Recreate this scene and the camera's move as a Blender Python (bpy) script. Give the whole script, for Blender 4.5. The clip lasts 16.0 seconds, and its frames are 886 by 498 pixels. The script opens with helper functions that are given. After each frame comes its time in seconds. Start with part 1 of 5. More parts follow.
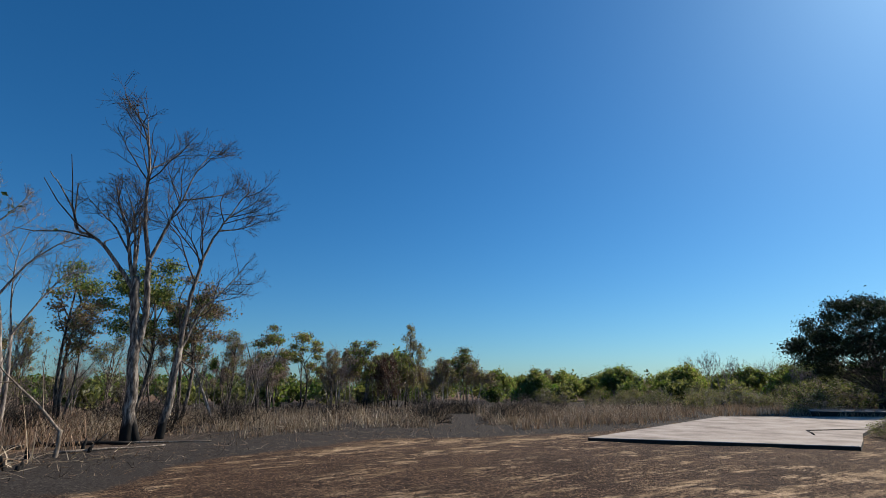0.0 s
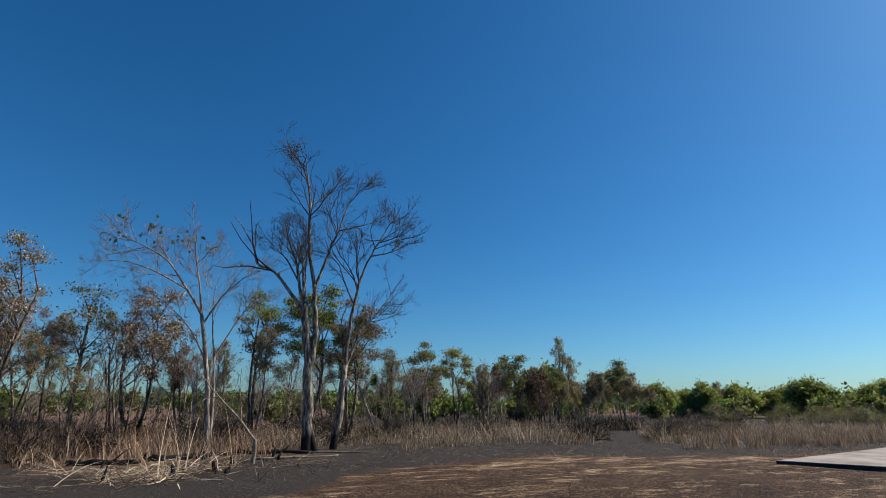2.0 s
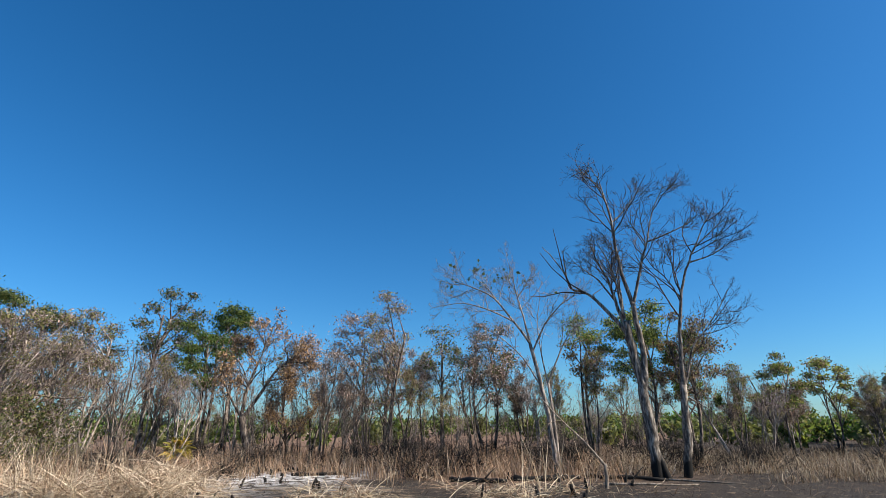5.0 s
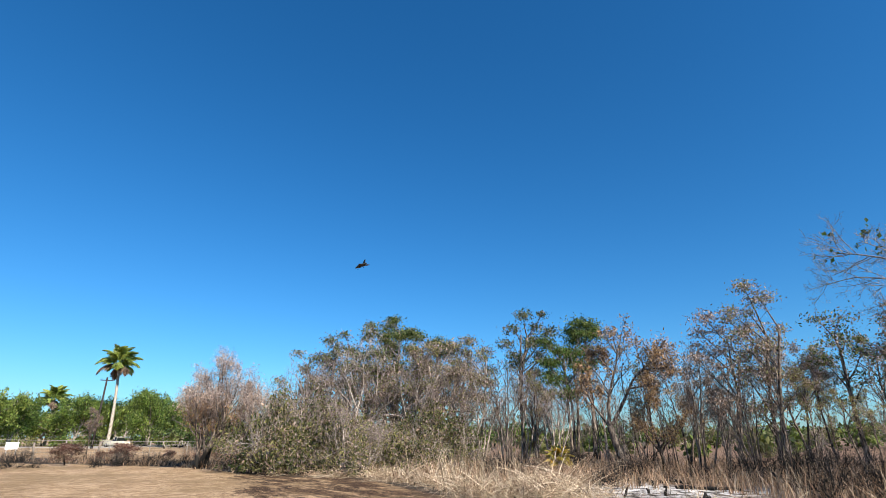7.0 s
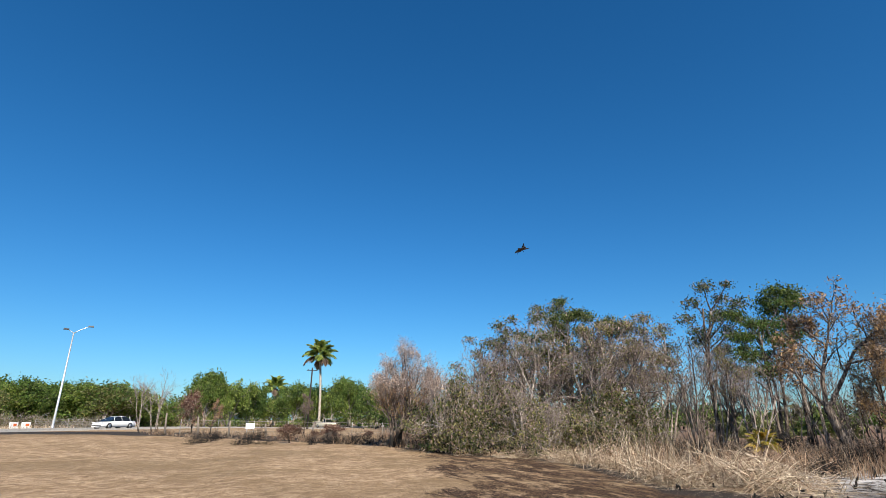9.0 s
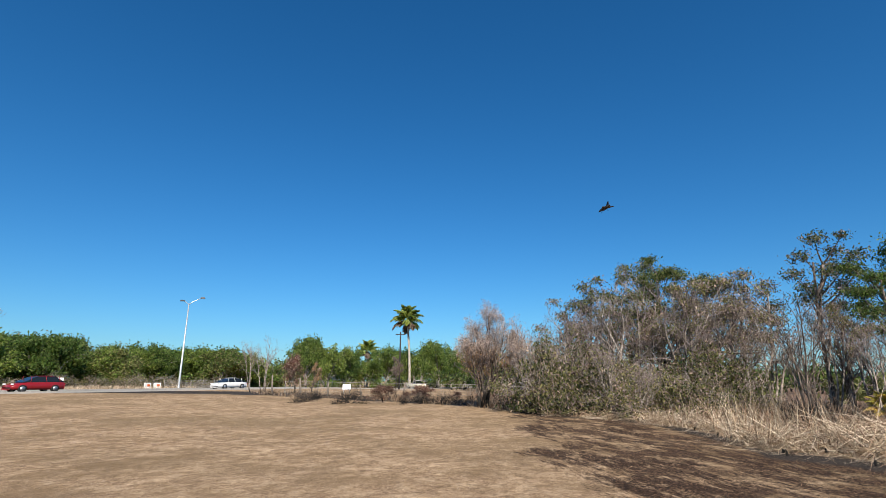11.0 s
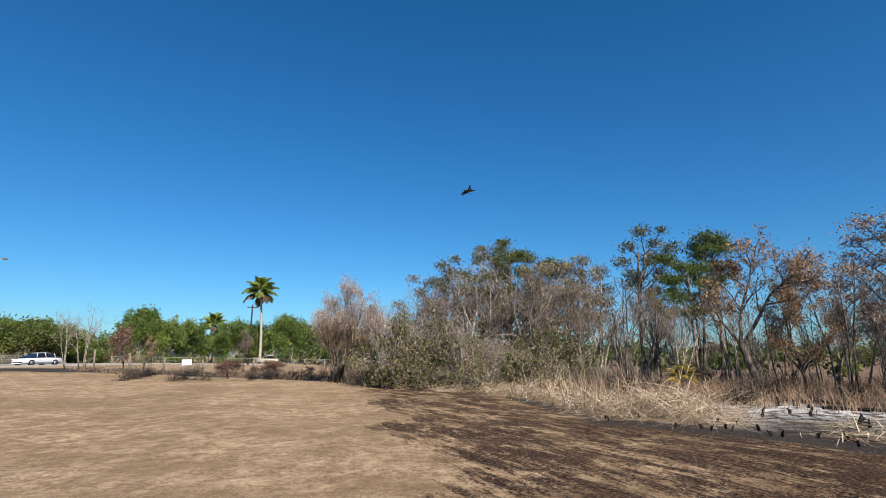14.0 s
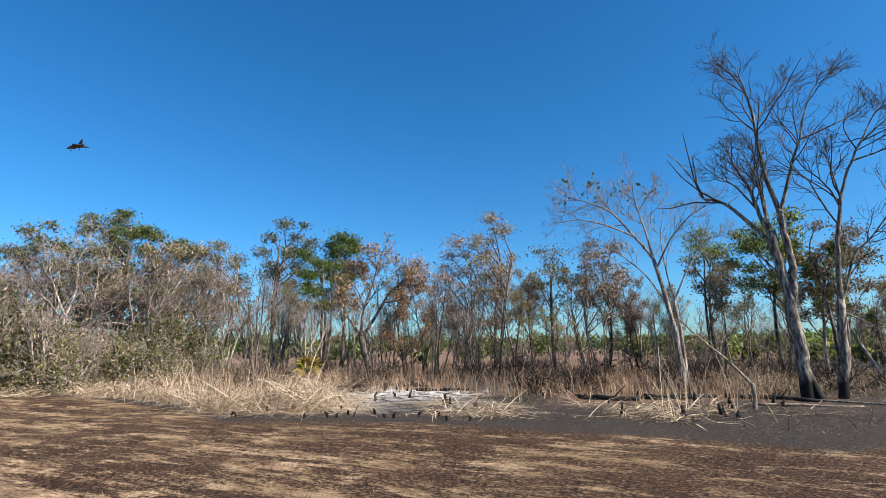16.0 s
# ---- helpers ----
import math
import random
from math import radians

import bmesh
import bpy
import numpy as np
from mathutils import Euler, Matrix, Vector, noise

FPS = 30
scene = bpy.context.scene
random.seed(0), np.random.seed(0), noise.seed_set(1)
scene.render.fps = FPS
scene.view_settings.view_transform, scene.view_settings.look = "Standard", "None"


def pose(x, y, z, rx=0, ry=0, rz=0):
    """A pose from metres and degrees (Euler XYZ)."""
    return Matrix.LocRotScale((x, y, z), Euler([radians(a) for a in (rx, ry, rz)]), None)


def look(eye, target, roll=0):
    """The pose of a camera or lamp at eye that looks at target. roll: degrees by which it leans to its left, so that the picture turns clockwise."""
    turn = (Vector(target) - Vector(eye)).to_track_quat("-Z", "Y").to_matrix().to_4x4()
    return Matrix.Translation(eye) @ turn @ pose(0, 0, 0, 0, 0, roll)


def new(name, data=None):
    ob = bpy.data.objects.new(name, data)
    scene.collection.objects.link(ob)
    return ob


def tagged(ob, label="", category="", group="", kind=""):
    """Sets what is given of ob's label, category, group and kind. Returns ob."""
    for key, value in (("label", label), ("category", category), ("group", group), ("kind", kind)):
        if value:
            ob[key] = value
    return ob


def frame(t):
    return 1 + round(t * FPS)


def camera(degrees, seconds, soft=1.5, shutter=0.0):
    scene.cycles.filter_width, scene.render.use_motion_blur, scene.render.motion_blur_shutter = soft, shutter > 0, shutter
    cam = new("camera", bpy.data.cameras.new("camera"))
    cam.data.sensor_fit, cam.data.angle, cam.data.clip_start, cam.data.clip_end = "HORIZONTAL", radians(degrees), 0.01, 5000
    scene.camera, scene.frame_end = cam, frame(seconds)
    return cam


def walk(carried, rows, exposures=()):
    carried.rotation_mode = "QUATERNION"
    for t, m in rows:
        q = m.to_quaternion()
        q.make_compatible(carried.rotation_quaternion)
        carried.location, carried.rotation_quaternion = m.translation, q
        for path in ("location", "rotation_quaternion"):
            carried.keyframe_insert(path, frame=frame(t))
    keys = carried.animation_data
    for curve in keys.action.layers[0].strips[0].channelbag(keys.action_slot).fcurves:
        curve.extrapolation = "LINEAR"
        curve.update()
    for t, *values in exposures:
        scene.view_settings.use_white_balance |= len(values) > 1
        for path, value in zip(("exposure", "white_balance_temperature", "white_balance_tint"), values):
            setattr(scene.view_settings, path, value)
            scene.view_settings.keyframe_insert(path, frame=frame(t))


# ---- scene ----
EXPO = ((0.0, 0.24), (3.0, 0.38), (5.5, 0.87), (6.5, 0.96), (7.5, 0.84), (9.0, 0.63), (12.5, 0.53), (14.5, 0.65), (16.0, 1.0))
cam = camera(81.43, 16.0, soft=0.8)
walk(cam, [
    (0.0, pose(0.020, 0.011, 1.6, 105.07, 0.10, 0.00)),
    (0.5, pose(-0.002, -0.003, 1.6, 105.42, 0.08, 1.46)),
    (1.0, pose(-0.017, -0.007, 1.6, 105.80, 0.09, 5.29)),
    (1.5, pose(-0.021, 0.021, 1.6, 106.21, 0.04, 10.42)),
    (2.0, pose(-0.052, -0.015, 1.6, 106.62, -0.00, 15.96)),
    (2.5, pose(-0.139, -0.059, 1.6, 107.04, -0.02, 21.70)),
    (3.0, pose(-0.193, -0.132, 1.6, 107.36, -0.02, 27.04)),
    (5.5, pose(-0.426, -0.118, 1.6, 109.52, 0.27, 58.55)),
    (6.0, pose(-0.451, -0.140, 1.6, 109.86, 0.19, 68.86)),
    (6.5, pose(-0.508, -0.148, 1.6, 110.07, 0.16, 78.61)),
    (7.0, pose(-0.532, -0.136, 1.6, 110.12, 0.05, 87.18)),
    (7.5, pose(-0.550, -0.119, 1.6, 110.10, 0.06, 94.37)),
    (8.0, pose(-0.510, -0.114, 1.6, 109.77, 0.02, 99.89)),
    (8.5, pose(-0.488, -0.117, 1.6, 109.14, -0.03, 103.50)),
    (9.0, pose(-0.469, -0.139, 1.6, 108.35, -0.01, 105.67)),
    (9.5, pose(-0.490, -0.157, 1.6, 107.46, -0.06, 107.97)),
    (10.0, pose(-0.501, -0.151, 1.6, 106.38, -0.09, 110.62)),
    (12.5, pose(-0.644, -0.087, 1.6, 103.00, -0.04, 117.65)),
    (13.0, pose(-0.717, -0.145, 1.6, 102.54, -0.05, 115.94)),
    (13.5, pose(-0.796, -0.178, 1.6, 102.23, -0.02, 108.63)),
    (14.0, pose(-0.875, -0.220, 1.6, 101.73, 0.04, 99.42)),
    (14.5, pose(-1.081, -0.359, 1.6, 101.38, -0.02, 91.06)),
    (15.0, pose(-1.230, -0.480, 1.6, 101.26, -0.04, 80.02)),
    (15.5, pose(-1.405, -0.505, 1.6, 101.01, 0.13, 69.61)),
    (16.0, pose(-1.551, -0.486, 1.6, 100.73, 0.36, 59.70)),
], exposures=EXPO)

# ---- light ----
SUN_AZ, SUN_EL = -57.0, 39.0      # azimuth counts from +y towards -x, elevation
world = bpy.data.worlds.new("sky")
scene.world = world
world.use_nodes = True
wn, wl = world.node_tree.nodes, world.node_tree.links
sky = wn.new("ShaderNodeTexSky")
sky.sky_type, sky.sun_disc = "NISHITA", False
sky.sun_elevation, sky.sun_rotation = radians(SUN_EL), radians(-SUN_AZ)
sky.air_density, sky.dust_density, sky.ozone_density, sky.altitude = 1.0, 0.6, 4.0, 0
hsv = wn.new("ShaderNodeHueSaturation")
hsv.inputs["Saturation"].default_value = 1.13
tint = wn.new("ShaderNodeMix")
tint.data_type, tint.blend_type = "RGBA", "MULTIPLY"
tint.inputs[0].default_value, tint.inputs[7].default_value = 1.0, (0.62, 0.92, 1.12, 1)
wl.new(sky.outputs[0], tint.inputs[6])
wl.new(tint.outputs[2], hsv.inputs["Color"])
wl.new(hsv.outputs[0], wn["Background"].inputs[0])
wn["Background"].inputs[1].default_value = 0.075

sun_data = bpy.data.lights.new("sun", "SUN")
sun_data.energy, sun_data.angle, sun_data.color = 5.0, radians(0.5), (1.0, 0.89, 0.75)
sun = new("sun", sun_data)
sa, se = radians(SUN_AZ), radians(SUN_EL)
sun.matrix_world = look((0, 0, 60), (math.sin(sa) * math.cos(se) * 10, -math.cos(sa) * math.cos(se) * 10, 60 - math.sin(se) * 10))

UP = np.array((0.0, 0.0, 1.0))


# ---- plan ----
def smooth(a, b, v):
    k = np.clip((v - a) / (b - a), 0, 1)
    return k * k * (3 - 2 * k)


def height(x, y):
    """The ground's height: level, with a low rise towards the road."""
    s = smooth(-16, -50, y) * smooth(-95, -60, x)
    return 0.55 * s


def at(az, r, up=0.0):
    """A place by compass angle (degrees from +y towards -x), distance and height over the ground."""
    x, y = -math.sin(radians(az)) * r, math.cos(radians(az)) * r
    return np.array((x, y, float(height(x, y)) + up))


EDGE_AZ = (-60, -30, -25, -20, -14, -5, 13, 31, 55, 85, 95, 105, 112, 134, 160, 180)
EDGE_R = (34, 34, 29.5, 23, 20.5, 19, 16.5, 11.5, 12.3, 15.4, 24, 27, 36, 52, 60, 60)


# ---- materials ----
def material(name, rough=0.9, metal=0.0, spec=0.3):
    m = bpy.data.materials.new(name)
    m.use_nodes = True
    p = m.node_tree.nodes["Principled BSDF"]
    p.inputs["Roughness"].default_value, p.inputs["Metallic"].default_value = rough, metal
    p.inputs["Specular IOR Level"].default_value = spec
    return m, m.node_tree.nodes, m.node_tree.links, p


def ramp(nodes, stops):
    n = nodes.new("ShaderNodeValToRGB")
    e = n.color_ramp.elements
    while len(e) < len(stops):
        e.new(0.5)
    for el, (p, col) in zip(e, stops):
        el.position, el.color = p, (*col, 1)
    return n


def noise_node(nodes, links, scale, detail=4, coord="Object", stretch=None, rough=0.6):
    tc = nodes.new("ShaderNodeTexCoord")
    n = nodes.new("ShaderNodeTexNoise")
    n.inputs["Scale"].default_value, n.inputs["Detail"].default_value, n.inputs["Roughness"].default_value = scale, detail, rough
    src = tc.outputs[coord]
    if stretch:
        mp = nodes.new("ShaderNodeMapping")
        mp.inputs["Scale"].default_value = stretch
        links.new(src, mp.inputs[0])
        src = mp.outputs[0]
    links.new(src, n.inputs["Vector"])
    return n


def mixed(nodes, links, fac, a, b, mode="MIX"):
    n = nodes.new("ShaderNodeMix")
    n.data_type, n.blend_type = "RGBA", mode
    for sock, v in ((n.inputs[0], fac), (n.inputs[6], a), (n.inputs[7], b)):
        if isinstance(v, (int, float)):
            sock.default_value = v
        elif isinstance(v, tuple):
            sock.default_value = (*v, 1)
        else:
            links.new(v, sock)
    return n.outputs[2]


def bump(nodes, links, p, height_out, strength, distance):
    b = nodes.new("ShaderNodeBump")
    b.inputs["Strength"].default_value, b.inputs["Distance"].default_value = strength, distance
    links.new(height_out, b.inputs["Height"])
    links.new(b.outputs[0], p.inputs["Normal"])


def math_node(nodes, links, op, a, b=None, clamp=False):
    n = nodes.new("ShaderNodeMath")
    n.operation, n.use_clamp = op, clamp
    for sock, v in zip(n.inputs, (a, b)):
        if v is None:
            continue
        if isinstance(v, (int, float)):
            sock.default_value = v
        else:
            links.new(v, sock)
    return n.outputs[0]


def plain(name, col, rough=0.6, metal=0.0, grain=0.15, scale=8.0):
    """A painted or cast surface with a little mottling and grain."""
    m, n, l, p = material(name, rough, metal)
    nz = noise_node(n, l, scale, 6)
    r = ramp(n, ((0.25, tuple(c * (1 - grain) for c in col)), (0.75, tuple(min(1, c * (1 + grain)) for c in col))))
    l.new(nz.outputs[0], r.inputs[0])
    l.new(r.outputs[0], p.inputs["Base Color"])
    bump(n, l, p, nz.outputs[0], 0.1, 0.01)
    return m


def leafage(name, dark, mid, light, gloss=0.5):
    """Leaves: each leaf its own shade, each plant its own tint, and light through the blade."""
    m, n, l, p = material(name, gloss)
    geo = n.new("ShaderNodeNewGeometry")
    info = n.new("ShaderNodeObjectInfo")
    r = ramp(n, ((0.0, dark), (0.55, mid), (1.0, light)))
    l.new(geo.outputs["Random Per Island"], r.inputs[0])
    hs = n.new("ShaderNodeHueSaturation")
    v = n.new("ShaderNodeMapRange")
    v.inputs["To Min"].default_value, v.inputs["To Max"].default_value = 0.75, 1.3
    l.new(info.outputs["Random"], v.inputs["Value"])
    h = n.new("ShaderNodeMapRange")
    h.inputs["To Min"].default_value, h.inputs["To Max"].default_value = (0.52, 0.485) if "green" in name else (0.503, 0.497)
    l.new(info.outputs["Random"], h.inputs["Value"])
    l.new(v.outputs[0], hs.inputs["Value"])
    l.new(h.outputs[0], hs.inputs["Hue"])
    l.new(r.outputs[0], hs.inputs["Color"])
    l.new(hs.outputs[0], p.inputs["Base Color"])
    t = n.new("ShaderNodeBsdfTranslucent")
    thin = n.new("ShaderNodeHueSaturation")
    thin.inputs["Value"].default_value = 1.7 if "green" in name else 1.0
    l.new(mixed(n, l, 1.0, hs.outputs[0], (1.0, 1.0, 0.6) if "green" in name else (1.0, 0.95, 0.85), "MULTIPLY"), thin.inputs["Color"])
    l.new(thin.outputs[0], t.inputs[0])
    mx = n.new("ShaderNodeMixShader")
    mx.inputs[0].default_value = 0.5 if "green" in name else 0.22
    l.new(p.outputs[0], mx.inputs[1])
    l.new(t.outputs[0], mx.inputs[2])
    l.new(mx.outputs[0], n["Material Output"].inputs[0])
    return m


def bark(name, dark, mid, light, char=0.0):
    """Bark in long streaks; char is how high fire has blackened the foot of the stem, in a ragged line."""
    m, n, l, p = material(name, 0.9)
    nz = noise_node(n, l, 5.0, 6, stretch=(3, 3, 0.7))
    fine = noise_node(n, l, 28.0, 4, stretch=(2, 2, 0.5))
    r = ramp(n, ((0.38, dark), (0.5, mid), (0.62, light)))
    l.new(nz.outputs[0], r.inputs[0])
    col = mixed(n, l, 0.35, r.outputs[0], fine.outputs[0], "OVERLAY")
    if char:
        tc = n.new("ShaderNodeTexCoord")
        sp = n.new("ShaderNodeSeparateXYZ")
        l.new(tc.outputs["Object"], sp.inputs[0])
        rag = noise_node(n, l, 1.6, 5, stretch=(1.5, 1.5, 0.5))
        lim = math_node(n, l, "MULTIPLY", rag.outputs[0], char * 2)
        f = math_node(n, l, "SUBTRACT", lim, sp.outputs[2])
        f = math_node(n, l, "MULTIPLY", f, 3.0, True)
        col = mixed(n, l, f, col, (0.012, 0.011, 0.01))
    l.new(col, p.inputs["Base Color"])
    bump(n, l, p, fine.outputs[0], 0.5, 0.02)
    return m


BARK_PALE = bark("pale_bark", (0.05, 0.042, 0.036), (0.15, 0.125, 0.105), (0.36, 0.315, 0.265), 0.8)
TWIG_DARK = bark("dark_twigs", (0.03, 0.024, 0.022), (0.06, 0.048, 0.042), (0.11, 0.09, 0.08))
BARK_GREY = bark("grey_bark", (0.12, 0.10, 0.086), (0.29, 0.25, 0.215), (0.55, 0.49, 0.43), 0.6)
BARK_BURNT = bark("burnt_bark", (0.025, 0.02, 0.017), (0.10, 0.08, 0.066), (0.27, 0.22, 0.18), 1.0)
PALM_GREEN = leafage("palm_green", (0.11, 0.15, 0.045), (0.30, 0.36, 0.11), (0.5, 0.52, 0.2))
PALM_YELLOW = leafage("yellow_green_fronds", (0.22, 0.17, 0.04), (0.48, 0.39, 0.1), (0.65, 0.55, 0.18))
BARK_PALM = bark("palm_bark", (0.22, 0.19, 0.15), (0.38, 0.34, 0.28), (0.5, 0.46, 0.4))
BARK_DULL = bark("dull_grey_bark", (0.09, 0.075, 0.064), (0.22, 0.185, 0.16), (0.44, 0.385, 0.335), 0.5)
TWIG_MAUVE = bark("mauve_grey_twigs", (0.11, 0.086, 0.08), (0.24, 0.19, 0.178), (0.42, 0.355, 0.33))
TWIG_TAN = bark("tan_twigs", (0.13, 0.10, 0.075), (0.22, 0.18, 0.14), (0.36, 0.30, 0.24))
GREEN_DARK = leafage("dark_green_leaves", (0.012, 0.024, 0.008), (0.035, 0.062, 0.018), (0.085, 0.125, 0.035))
GREEN = leafage("green_leaves", (0.03, 0.047, 0.014), (0.115, 0.155, 0.045), (0.27, 0.32, 0.095))
GREEN_ROAD = leafage("fresh_green_leaves", (0.04, 0.075, 0.018), (0.125, 0.195, 0.045), (0.23, 0.32, 0.085))
# near-black leaves: the backlit crown's shade is put into the colour
BACKLIT = leafage("backlit_shade_leaves", (0.006, 0.011, 0.004), (0.015, 0.025, 0.008), (0.045, 0.062, 0.02))
OLIVE = leafage("olive_green_leaves", (0.05, 0.055, 0.022), (0.145, 0.15, 0.062), (0.32, 0.31, 0.14))
BROWN = leafage("scorched_brown_leaves", (0.07, 0.047, 0.034), (0.225, 0.158, 0.115), (0.45, 0.34, 0.255), 0.6)
ORANGE = leafage("scorched_orange_leaves", (0.14, 0.08, 0.035), (0.31, 0.185, 0.08), (0.48, 0.31, 0.14), 0.6)
PEACH = leafage("dead_peach_leaves", (0.17, 0.13, 0.108), (0.36, 0.285, 0.245), (0.54, 0.45, 0.39), 0.8)
GREYLEAF = leafage("dead_grey_leaves", (0.08, 0.06, 0.052), (0.25, 0.195, 0.17), (0.50, 0.415, 0.365), 0.7)
RED = leafage("dead_red_leaves", (0.05, 0.018, 0.014), (0.11, 0.04, 0.03), (0.17, 0.07, 0.05), 0.7)
STRAW = leafage("dry_straw", (0.36, 0.285, 0.19), (0.60, 0.50, 0.355), (0.82, 0.72, 0.56), 0.6)
GREYSTRAW = leafage("grey_dry_grass", (0.14, 0.105, 0.072), (0.29, 0.225, 0.158), (0.47, 0.38, 0.285), 0.8)
BROWNGRASS = leafage("brown_dry_grass", (0.14, 0.085, 0.052), (0.29, 0.19, 0.12), (0.48, 0.345, 0.23), 0.8)
CHARGRASS = leafage("charred_stubble", (0.012, 0.01, 0.009), (0.035, 0.027, 0.022), (0.09, 0.07, 0.055), 0.9)


# ---- mesh building ----
class Build:
    def __init__(self):
        self.v, self.f, self.m, self.n = [], [], [], 0

    def add(self, verts, faces, slot=0):
        verts = np.asarray(verts, float).reshape(-1, 3)
        self.v.append(verts)
        self.f += [[i + self.n for i in f] for f in faces]
        self.m += [slot] * len(faces)
        self.n += len(verts)

    def tube(self, pts, rad, sides=5, slot=0, cap=True):
        pts, k = np.asarray(pts, float), len(pts)
        ax = np.gradient(pts, axis=0)
        ax /= np.linalg.norm(ax, axis=1)[:, None] + 1e-9
        ref = np.array((1.0, 0, 0)) if abs(ax[0][0]) < 0.8 else np.array((0, 1.0, 0))
        u = np.cross(ax, ref)
        u /= np.linalg.norm(u, axis=1)[:, None] + 1e-9
        w = np.cross(ax, u)
        a = np.arange(sides) * 2 * math.pi / sides
        ring = u[:, None] * np.cos(a)[None, :, None] + w[:, None] * np.sin(a)[None, :, None]
        verts = pts[:, None] + ring * np.asarray(rad, float)[:, None, None]
        faces = [(i * sides + j, i * sides + (j + 1) % sides, (i + 1) * sides + (j + 1) % sides, (i + 1) * sides + j)
                 for i in range(k - 1) for j in range(sides)]
        if cap:
            faces += [tuple(range(sides))[::-1], tuple(range((k - 1) * sides, k * sides))]
        self.add(verts, faces, slot)

    def quads(self, q, slots=None):
        """q: an array of n quads, n x 4 x 3."""
        n = len(q)
        self.v.append(q.reshape(-1, 3))
        idx = (np.arange(n * 4).reshape(n, 4) + self.n).tolist()
        self.f += idx
        self.m += [0] * n if slots is None else list(slots)
        self.n += n * 4

    def box(self, x0, y0, z0, x1, y1, z1, slot=0):
        v = [(x, y, z) for z in (z0, z1) for y in (y0, y1) for x in (x0, x1)]
        self.add(v, [(0, 2, 3, 1), (4, 5, 7, 6), (0, 1, 5, 4), (2, 6, 7, 3), (0, 4, 6, 2), (1, 3, 7, 5)], slot)

    def mesh(self, name, mats, soft=True):
        me = bpy.data.meshes.new(name)
        me.from_pydata(np.concatenate(self.v).tolist(), [], self.f)
        for m in mats if isinstance(mats, (list, tuple)) else [mats]:
            me.materials.append(m)
        if any(self.m):
            me.polygons.foreach_set("material_index", self.m)
        if soft:
            me.polygons.foreach_set("use_smooth", [True] * len(me.polygons))
        me.update()
        return me


def part(name, mesh, parent=None, label="", m=None):
    ob = new(name, mesh)
    if parent:
        ob.parent = parent
    if m is not None:
        ob.matrix_basis = m
    return tagged(ob, label)


def thing(name, label, category, group="", kind=""):
    return tagged(new(name), label, category, group, kind)


def place(ob, pos, turn=0.0, size=1.0, stretch=1.0):
    ob.matrix_basis = Matrix.Translation(Vector(pos)) @ Matrix.Rotation(radians(turn), 4, "Z") @ Matrix.Diagonal((size * stretch, size * stretch, size, 1))
    return ob


# ---- plants ----
def unit(v):
    return v / (np.linalg.norm(v) + 1e-9)


def sideways(rng, d, deg):
    """A way that leaves d by that many degrees, to a random side."""
    o = unit(np.cross(d, rng.normal(size=3)))
    return unit(d * math.cos(radians(deg)) + o * math.sin(radians(deg)))


def grow(rng, out, start, d, length, rad, level, P):
    """Adds a limb and all that springs from it to out, as (points, radii, level)."""
    n = P["seg"][level]
    pts, step = [np.array(start, float)], length / n
    for _ in range(n):
        d = unit(d + rng.normal(size=3) * P["wob"][level] + UP * P["up"][level])
        pts.append(pts[-1] + d * step)
    pts = np.array(pts)
    tip = rad * (0.35 if level else 0.3)
    out.append((pts, np.linspace(rad, max(tip, 0.004), n + 1), level))
    spring(rng, out, pts, rad, length, level, P)


def spring(rng, out, pts, rad, length, level, P):
    if level >= len(P["kids"]):
        return
    n = len(pts) - 1
    for _ in range(P["kids"][level]):
        f = rng.uniform(P["low"][level], 1.0)
        i = min(int(f * n), n - 1)
        p = pts[i] + (pts[i + 1] - pts[i]) * (f * n - i)
        dd = sideways(rng, unit(pts[i + 1] - pts[i]), P["ang"][level] * rng.uniform(0.7, 1.3))
        grow(rng, out, p, dd, length * P["ratio"][level] * rng.uniform(0.7, 1.2) * (1.25 - 0.6 * f), rad * P["thin"][level] * (1.15 - 0.5 * f), level + 1, P)


def leaves(rng, out, level, count, size, spread, droop=0.5, narrow=0.4, above=0.0, patchy=-0.16):
    """Small bent blades round the limbs of that level and finer."""
    q = []
    for pts, rad, lv in out:
        if lv < level:
            continue
        tip = pts[-1]
        if noise.noise(Vector(tip) * 0.75) + noise.noise(Vector(tip) * 1.9) * 0.6 < patchy:
            continue
        k = rng.poisson(count)
        if not k:
            continue
        t = rng.uniform(0.35, 1.1, k) * (len(pts) - 1)
        i = np.clip(t.astype(int), 0, len(pts) - 2)
        c = pts[i] + (pts[i + 1] - pts[i]) * (t - i)[:, None] + rng.normal(size=(k, 3)) * spread
        c = c[c[:, 2] > above]
        k = len(c)
        u = rng.normal(size=(k, 3))
        u[:, 2] -= droop
        u /= np.linalg.norm(u, axis=1)[:, None]
        w = np.cross(u, rng.normal(size=(k, 3)))
        w /= np.linalg.norm(w, axis=1)[:, None] + 1e-9
        L = size * rng.uniform(0.6, 1.4, (k, 1))
        nrm = np.cross(u, w) * L * 0.12
        q.append(np.stack((c - u * L / 2, c + w * L * narrow / 2 + nrm, c + u * L / 2, c - w * L * narrow / 2 + nrm), 1))
    return np.concatenate(q) if q else np.zeros((0, 4, 3))


def limbs_mesh(name, out, mat, sides=(7, 5, 3, 3, 3)):
    b = Build()
    for pts, rad, lv in out:
        b.tube(pts, rad, sides[min(lv, 4)], 1 if isinstance(mat, list) and lv >= 2 else 0, cap=lv == 0)
    return b.mesh(name, mat)


